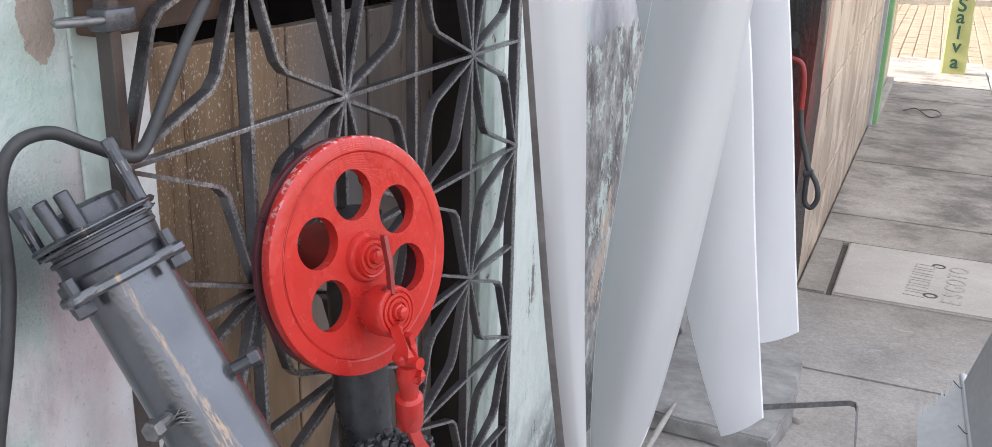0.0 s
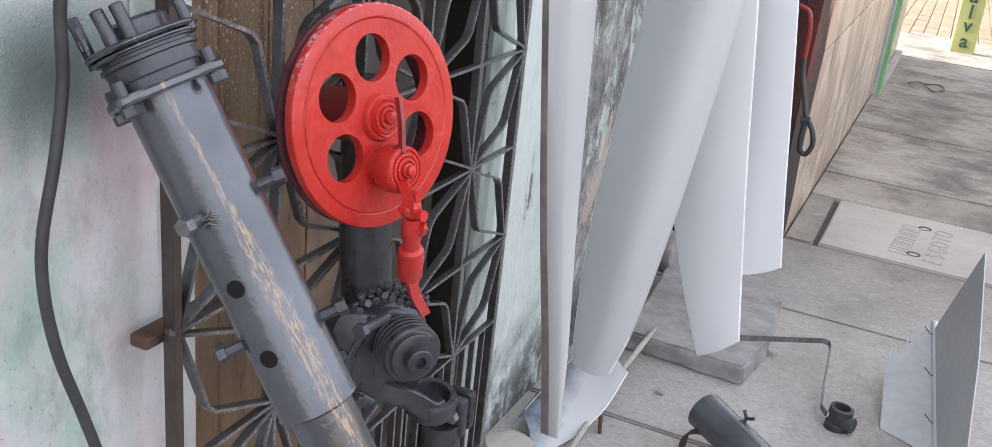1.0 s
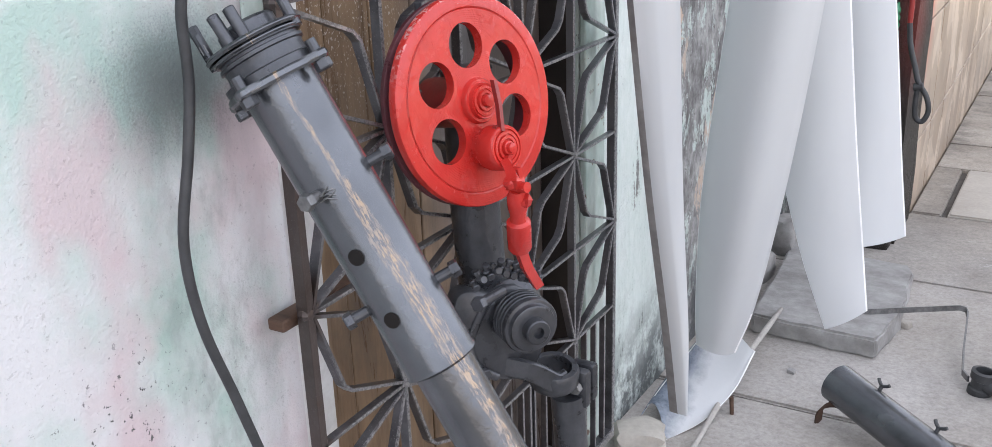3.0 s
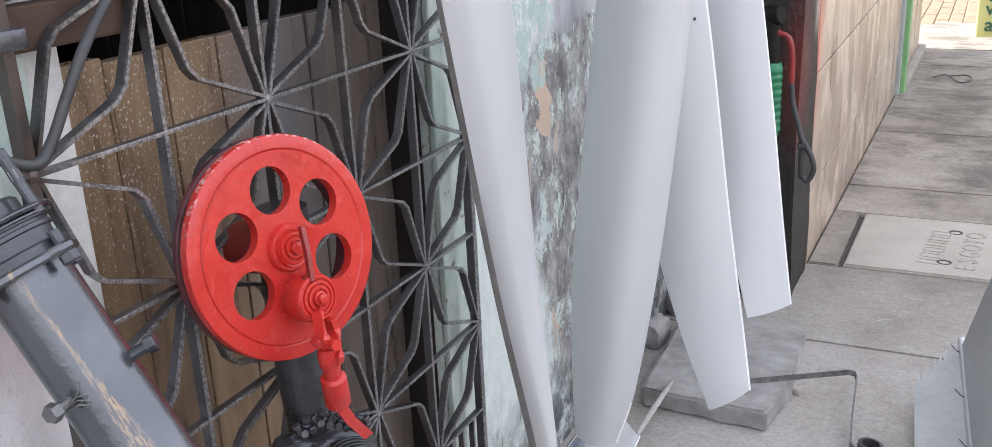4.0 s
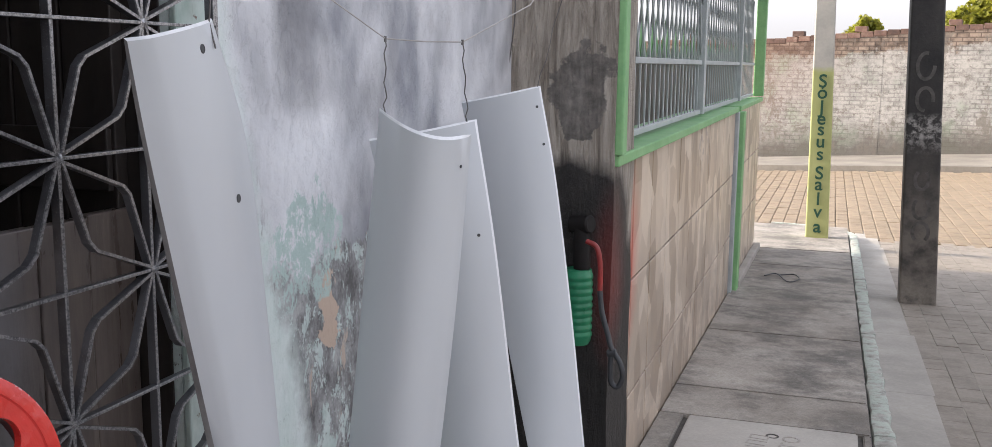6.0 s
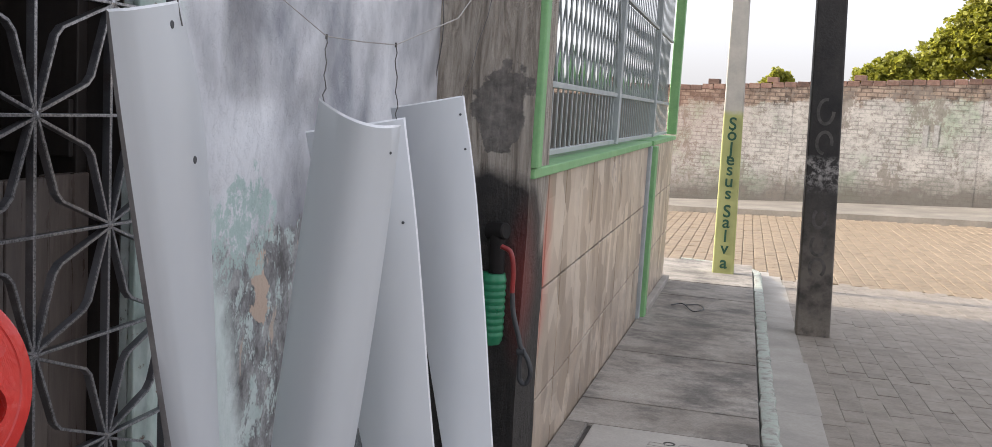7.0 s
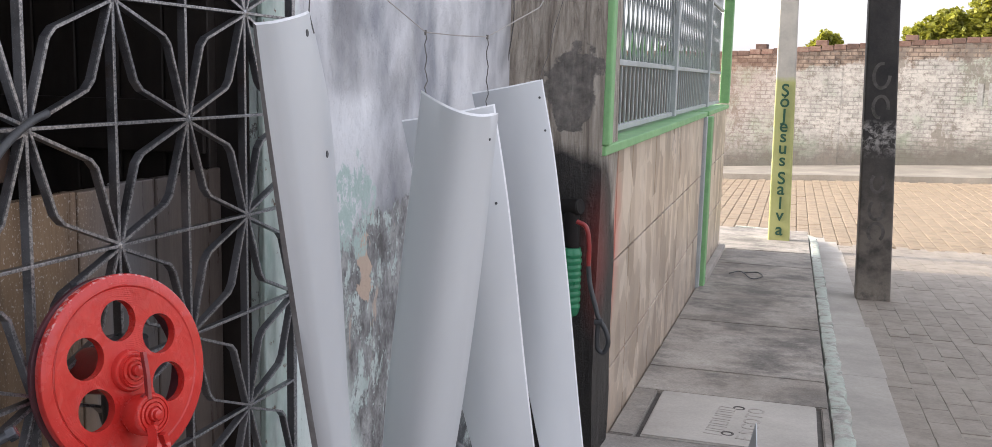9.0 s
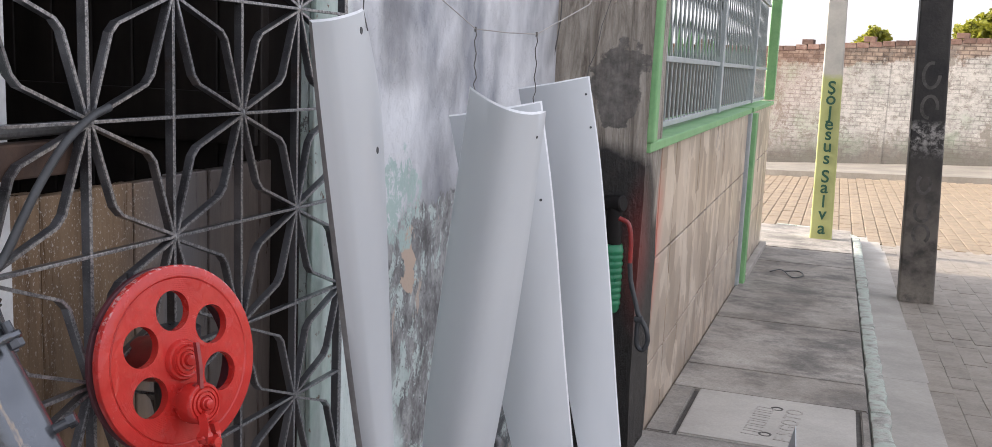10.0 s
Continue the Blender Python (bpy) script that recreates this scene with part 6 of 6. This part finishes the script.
def sheet(pts, name, side, th=0.0025):
    bm = bmesh.new()
    p = [Vector(q) for q in pts]
    nrm = (VB - VT).cross(Vector(side) - VT).normalized()
    p = [q - Vector((0, (q - VT).dot(nrm) / nrm.y, 0)) for q in p]  # all in one plane with the post
    nrm = nrm * th
    a, b = [bm.verts.new(q) for q in p], [bm.verts.new(q + nrm) for q in p]
    bm.faces.new(a)
    bm.faces.new(b[::-1])
    for i in range(len(p)):
        j = (i + 1) % len(p)
        bm.faces.new((a[i], b[i], b[j], a[j]))
    return part(name, bm, M_GALV, vane)


VT = Vector((0.742, 2.573, 0.053))
VB = Vector((0.797, 2.138, gz(2.138) + 0.004))
teeth = []
L0 = Vector((0.655, 2.426, -0.016))
for i in range(17):
    t = i / 16
    p = L0.lerp(VT + Vector((-0.004, 0, -0.012)), t)
    teeth.append(p + Vector((0, 0, 0.013 if i % 2 else 0.0)))
sheet([Vector((0.676, 2.215, -0.081)), VB + Vector((-0.006, 0, 0.002)), *teeth[::-1]], "left_sheet", L0)
tip = Vector((0.797, 2.452, 0.300))
sheet([VB + Vector((0.006, 0, 0.002)), Vector((0.842, 2.225, -0.045)), Vector((0.822, 2.41, 0.16)), tip, VT + Vector((0.004, 0, -0.006))], "right_sheet", tip)
bm = bmesh.new()
rod(bm, VT, VB, 0.0085, seg=16, bevel=0.002)
part("post", bm, M_PVC, vane, "white painted post", smooth=True)
for k in (0.1, 0.42, 0.75):
    c = VT.lerp(VB, k)
    bm = bmesh.new()
    sweep(bm, [c + Vector((-0.026, 0.004, 0.012)), c + Vector((-0.012, -0.008, 0.004)), c + Vector((0.004, -0.010, 0))], 0.0014, 6)
    part("tie", bm, M_WIRE, vane)

# ---- pavement, kerb, gutter ----
pave = thing("pavement", (0.6, 4, gz(4)), "worn grey concrete pavement of cast fields beside the houses", "pavement", kind="structure")


def field(x0, x1, y0, y1, name="field", mat_=M_PAVE, lift=0.0):
    bm = bmesh.new()
    g = 0.0045
    pts = [(x0 + g, y0 + g), (x1 - g, y0 + g), (x1 - g, y1 - g), (x0 + g, y1 - g)]
    lo = [bm.verts.new((x, y, gz(y) - 0.16)) for x, y in pts]
    hi = [bm.verts.new((x, y, gz(y) + lift)) for x, y in pts]
    bm.faces.new(lo[::-1])
    bm.faces.new(hi)
    for i in range(4):
        j = (i + 1) % 4
        bm.faces.new((lo[i], lo[j], hi[j], hi[i]))
    bmesh.ops.bevel(bm, geom=[e for e in bm.edges if e.verts[0] in hi and e.verts[1] in hi], offset=0.005, segments=2, affect="EDGES")
    return part(name, bm, mat_, pave)


bm = box(bmesh.new(), WX + 0.001, 1.06, -4.0, 3.06, -0.3, -0.014, 0, SLOPE)
box(bm, TX + 0.001, 1.06, 3.0, 9.06, -0.3, -0.014, 0, SLOPE)
box(bm, -0.29, 1.055, 9.06, 10.9, -0.3, -0.014, 0, SLOPE)
part("joint_bed", bm, M_GROOVE, pave)
cuts = [-4.0, -2.6, -1.3, -0.1, 0.95, 1.9, 2.775, 3.425]
for a, b in zip(cuts, cuts[1:]):
    field(WX if a < 3.0 else TX, 1.06, a, b, lift=random.uniform(-0.002, 0.003))
field(TX, 0.372, 3.425, 4.075, lift=0.004)
field(1.022, 1.06, 3.425, 4.075)
field(TX, 1.06, 4.075, 4.50, lift=0.001)
for a, b in ((4.50, 5.66), (5.66, 7.05), (7.05, 8.15), (8.15, 9.06), (9.06, 10.95)):
    field(TX if b < 9 else -0.3, 1.06, a, b, lift=random.uniform(-0.002, 0.003))
bm = box(bmesh.new(), TX + 0.001, TX + 0.055, 7.02, 9.02, -0.05, 0.045, 0.008, SLOPE)
part("wall_foot", bm, M_GUTTER, pave)

cover = thing("drain_cover", (0.69, 3.75, gz(3.75)), "square pale concrete drain cover with cast lettering", "drain cover")
bm = bmesh.new()
pts = [(0.387, 3.437), (1.004, 3.437), (1.008, 4.066), (0.391, 4.064)]
lo = [bm.verts.new((x, y, gz(y) - 0.10)) for x, y in pts]
hi = [bm.verts.new((x, y, gz(y) + 0.006)) for x, y in pts]
bm.faces.new(lo[::-1])
bm.faces.new(hi)
for i in range(4):
    bm.faces.new((lo[i], lo[(i + 1) % 4], hi[(i + 1) % 4], hi[i]))
bmesh.ops.bevel(bm, geom=[e for e in bm.edges if e.verts[0] in hi and e.verts[1] in hi], offset=0.006, segments=2, affect="EDGES")
part("plate", bm, M_COVER, cover)
tilt = math.atan(SLOPE)


def on_cover(me, x, y):
    me.transform(Matrix.Translation((x, y, gz(y) + 0.0068)) @ Matrix.Rotation(-tilt, 4, "X") @ Matrix.Rotation(radians(83), 4, "Z"))


for i in range(6):
    bm = bmesh.new()
    for q in ((-0.024, -0.018, -0.034, 0.034), (0.016, 0.020, -0.034, 0.034), (-0.018, 0.018, 0.028, 0.034), (-0.018, 0.018, -0.034, -0.028))[: 2 + (i % 3)]:
        box(bm, q[0], q[1], q[2], q[3], -0.0004, 0.0008)
    me = bpy.data.meshes.new("cast_mark")
    bm.to_mesh(me)
    bm.free()
    on_cover(me, 0.640 + 0.0055 * i, 3.56 + 0.066 * i)
    link_mesh("cast_mark", me, M_CAST, cover, "worn cast mark")
for i, ch in enumerate("ESGOTO"):
    cu = bpy.data.curves.new("letter", "FONT")
    cu.body = ch
    cu.size = 0.092
    cu.align_x, cu.align_y = "CENTER", "CENTER"
    cu.extrude = 0.0008
    tmp = new("letter_text", cu)
    dg = bpy.context.evaluated_depsgraph_get()
    me = bpy.data.meshes.new_from_object(tmp.evaluated_get(dg))
    bpy.data.objects.remove(tmp)
    me.materials.clear()
    on_cover(me, 0.755 + 0.0055 * i, 3.53 + 0.074 * i)
    link_mesh("cast_letter", me, M_CAST, cover, "cast letter")
for x, y in ((0.712, 3.915), (0.688, 3.565)):
    bm = bmesh.new()
    # Barely recessed; the lifting hole's darkness is in the colour.
    lathe(bm, (x, y, gz(y) + 0.0055), (0, 0, 1), [(0.022, 0.0), (0.024, 0.002), (0.017, 0.0025), (0.015, -0.001), (0, -0.001)], 18)
    part("lift_hole", bm, M_GROOVE, cover, "shallow disc coloured dark like a lifting hole's shade")

kerb = thing("kerb", (1.1, 4, gz(4)), "low concrete kerb with worn green paint", "kerb", kind="structure")
y = -4.0
while y < 10.3:
    bm = bmesh.new()
    box(bm, 1.063, 1.138, y + 0.004, y + 0.896, -0.2, 0.0, 0.012, SLOPE)
    bmesh.ops.subdivide_edges(bm, edges=[e for e in bm.edges if e.calc_length() > 0.5], cuts=24)
    for v in bm.verts:
        k = noise.noise(v.co * 9) * 0.009 + noise.noise(v.co * 25) * 0.004
        v.co.x += k
        v.co.z += k * 0.7
    part("kerb_stone", bm, M_KERB, kerb, smooth=True)
    y += 0.9
for i in range(6):
    t0, t1 = radians(15 * i), radians(15 * (i + 1))
    bm = bmesh.new()
    cx, cy = 0.30, 10.30
    vs = []
    for t in (t0 + 0.004, t1 - 0.004):
        for r in (0.765, 0.838):
            for z in (-0.2, 0.0):
                yy = cy + r * math.sin(t)
                vs.append(bm.verts.new((cx + r * math.cos(t), yy, gz(yy) + z)))
    for q in ((0, 1, 3, 2), (4, 6, 7, 5), (0, 4, 5, 1), (2, 3, 7, 6), (1, 5, 7, 3), (0, 2, 6, 4)):
        bm.faces.new([vs[j] for j in q])
    part("kerb_stone", bm, M_KERB, kerb)
gutter = thing("gutter", (1.25, 3.0, gz(3.0) - 0.1), "pale concrete gutter strip along the kerb", "gutter", kind="structure")
for i in range(12):
    y0, y1 = -4 + 1.3 * i, -4 + 1.3 * (i + 1)
    bm = box(bmesh.new(), 1.142, 1.362 + 0.012 * math.sin(i * 2.1), y0 + 0.001, y1 - 0.001, -0.25, -0.0965, 0.002, SLOPE)
    part("gutter_slab", bm, M_GUTTER, gutter)

# ---- tiles of the low wall ----
TW, TH = 0.335, 0.395
tile_bm = bmesh.new()
box(tile_bm, -0.012, 0.0, 0.005, TW - 0.005, 0.004, TH - 0.004, 0.003)
tile_me = bpy.data.meshes.new("tile")
tile_bm.to_mesh(tile_me)
tile_bm.free()
cols = [(3.075, 6.775), (7.005, 9.02)]
for y0, y1 in cols:
    n_c = max(1, round((y1 - y0) / TW))
    for c in range(n_c):
        for r in range(4):
            ob = link_mesh("tile", tile_me, M_TILE, low_wall)
            ob.location = (TX + random.uniform(-0.0008, 0.0008), y0 + c * (y1 - y0) / n_c, SILL - 0.030 - TH * (r + 1))
            ob.scale = (1, (y1 - y0) / n_c / TW, 1)

# ---- road pavers ----
road = thing("road", (3, 6, road_z(3, 6)), "road of small interlocking concrete pavers", "road", kind="structure")
PW, PL = 0.115, 0.225


def paver_mesh():
    bm = bmesh.new()
    box(bm, -PW / 2 + 0.0015, PW / 2 - 0.0015, -PL / 2 + 0.0015, PL / 2 - 0.0015, -0.06, 0.0)
    bmesh.ops.bevel(bm, geom=[e for e in bm.edges if e.verts[0].co.z > -0.01 and e.verts[1].co.z > -0.01], offset=0.002, segments=1, affect="EDGES")
    me = bpy.data.meshes.new("paver")
    bm.to_mesh(me)
    bm.free()
    return me


pv = paver_mesh()
verts, faces = [], []
count = 0
rng = random.Random(9)
ix = 0
x = 1.415
while x < 7.0:
    y = 2.6 + (PL / 2 if ix % 2 else 0)
    while y < 10.9:
        z = road_z(x, y) + rng.uniform(-0.002, 0.002)
        if 4.0 < y < 6.9 and x < 2.9 and count < 300:
            ob = link_mesh("paver", pv, M_PAVER, road)
            ob.matrix_basis = Matrix.Translation((x, y, z)) @ Matrix.Rotation(-tilt + rng.uniform(-0.012, 0.012), 4, "X") @ Matrix.Rotation(rng.uniform(-0.02, 0.02), 4, "Z")
            count += 1
        else:
            i = len(verts)
            for dz, g in ((-0.05, 0.0010), (-0.002, 0.0010), (0.0, 0.0035)):
                for sx, sy in ((-1, -1), (1, -1), (1, 1), (-1, 1)):
                    yy = y + sy * (PL / 2 - g)
                    verts.append((x + sx * (PW / 2 - g), yy, z + dz - SLOPE * (yy - y)))
            for a in (0, 4):
                for k in range(4):
                    faces.append((i + a + k, i + a + (k + 1) % 4, i + a + 4 + (k + 1) % 4, i + a + 4 + k))
            faces.append((i + 8, i + 9, i + 10, i + 11))
        y += PL
    x += PW
    ix += 1
me = bpy.data.meshes.new("paving")
me.from_pydata(verts, [], faces)
tagged(link_mesh("paving", me, M_PAVER, road), kind="stuff")

bm = bmesh.new()
grid = [[bm.verts.new((gx, gy, road_z(gx, gy) - 0.0022)) for gx in (1.34, 2.5, 4.0, 7.0)] for gy in (2.5, 4.5, 6.7, 8.8, 10.8)]
for a, b in zip(grid, grid[1:]):
    for i in range(3):
        bm.faces.new((a[i], a[i + 1], b[i + 1], b[i]))
part("joint_sand", bm, M_SOIL, road, "sandy joint filling")

# sunlit cross street, its courses running away towards the boundary wall
verts, faces = [], []
ix = 0
x = -5.0
while x < 15.0:
    y = 10.9 + (0.15 if ix % 2 else 0)
    while True:
        s = (Vector((x, y, 0)) - A).dot(wn_)
        if s < 2.5:
            break
        if not (x < 1.2 and y < 11.25):
            i = len(verts)
            jit = rng.uniform(-0.003, 0.003)
            for dz, g in ((-0.05, 0.002), (-0.006, 0.002), (0.0, 0.011)):
                for sx, sy in ((-1, -1), (1, -1), (1, 1), (-1, 1)):
                    xx, yy = x + sx * (0.070 - g), y + sy * (0.15 - g * 0.25)
                    verts.append((xx, yy, road_z(xx, yy) + dz + jit))
            for k in range(4):
                faces.append((i + 4 + k, i + 4 + (k + 1) % 4, i + 8 + (k + 1) % 4, i + 8 + k))
                faces.append((i + k, i + (k + 1) % 4, i + 4 + (k + 1) % 4, i + 4 + k))
            faces.append((i + 8, i + 9, i + 10, i + 11))
        y += 0.30
    x += 0.14
    ix += 1
me = bpy.data.meshes.new("cross_paving")
me.from_pydata(verts, [], faces)
tagged(link_mesh("cross_paving", me, M_SUNPAVERS, road), kind="stuff")

# the street runs a quarter of a degree off the near wall's line
TURN = Matrix.Rotation(0.0045, 4, "Z")
for ob in scene.objects:
    if ob.parent is None and ob.name.split(".")[0] in STREET:
        ob.matrix_basis = TURN @ ob.matrix_basis
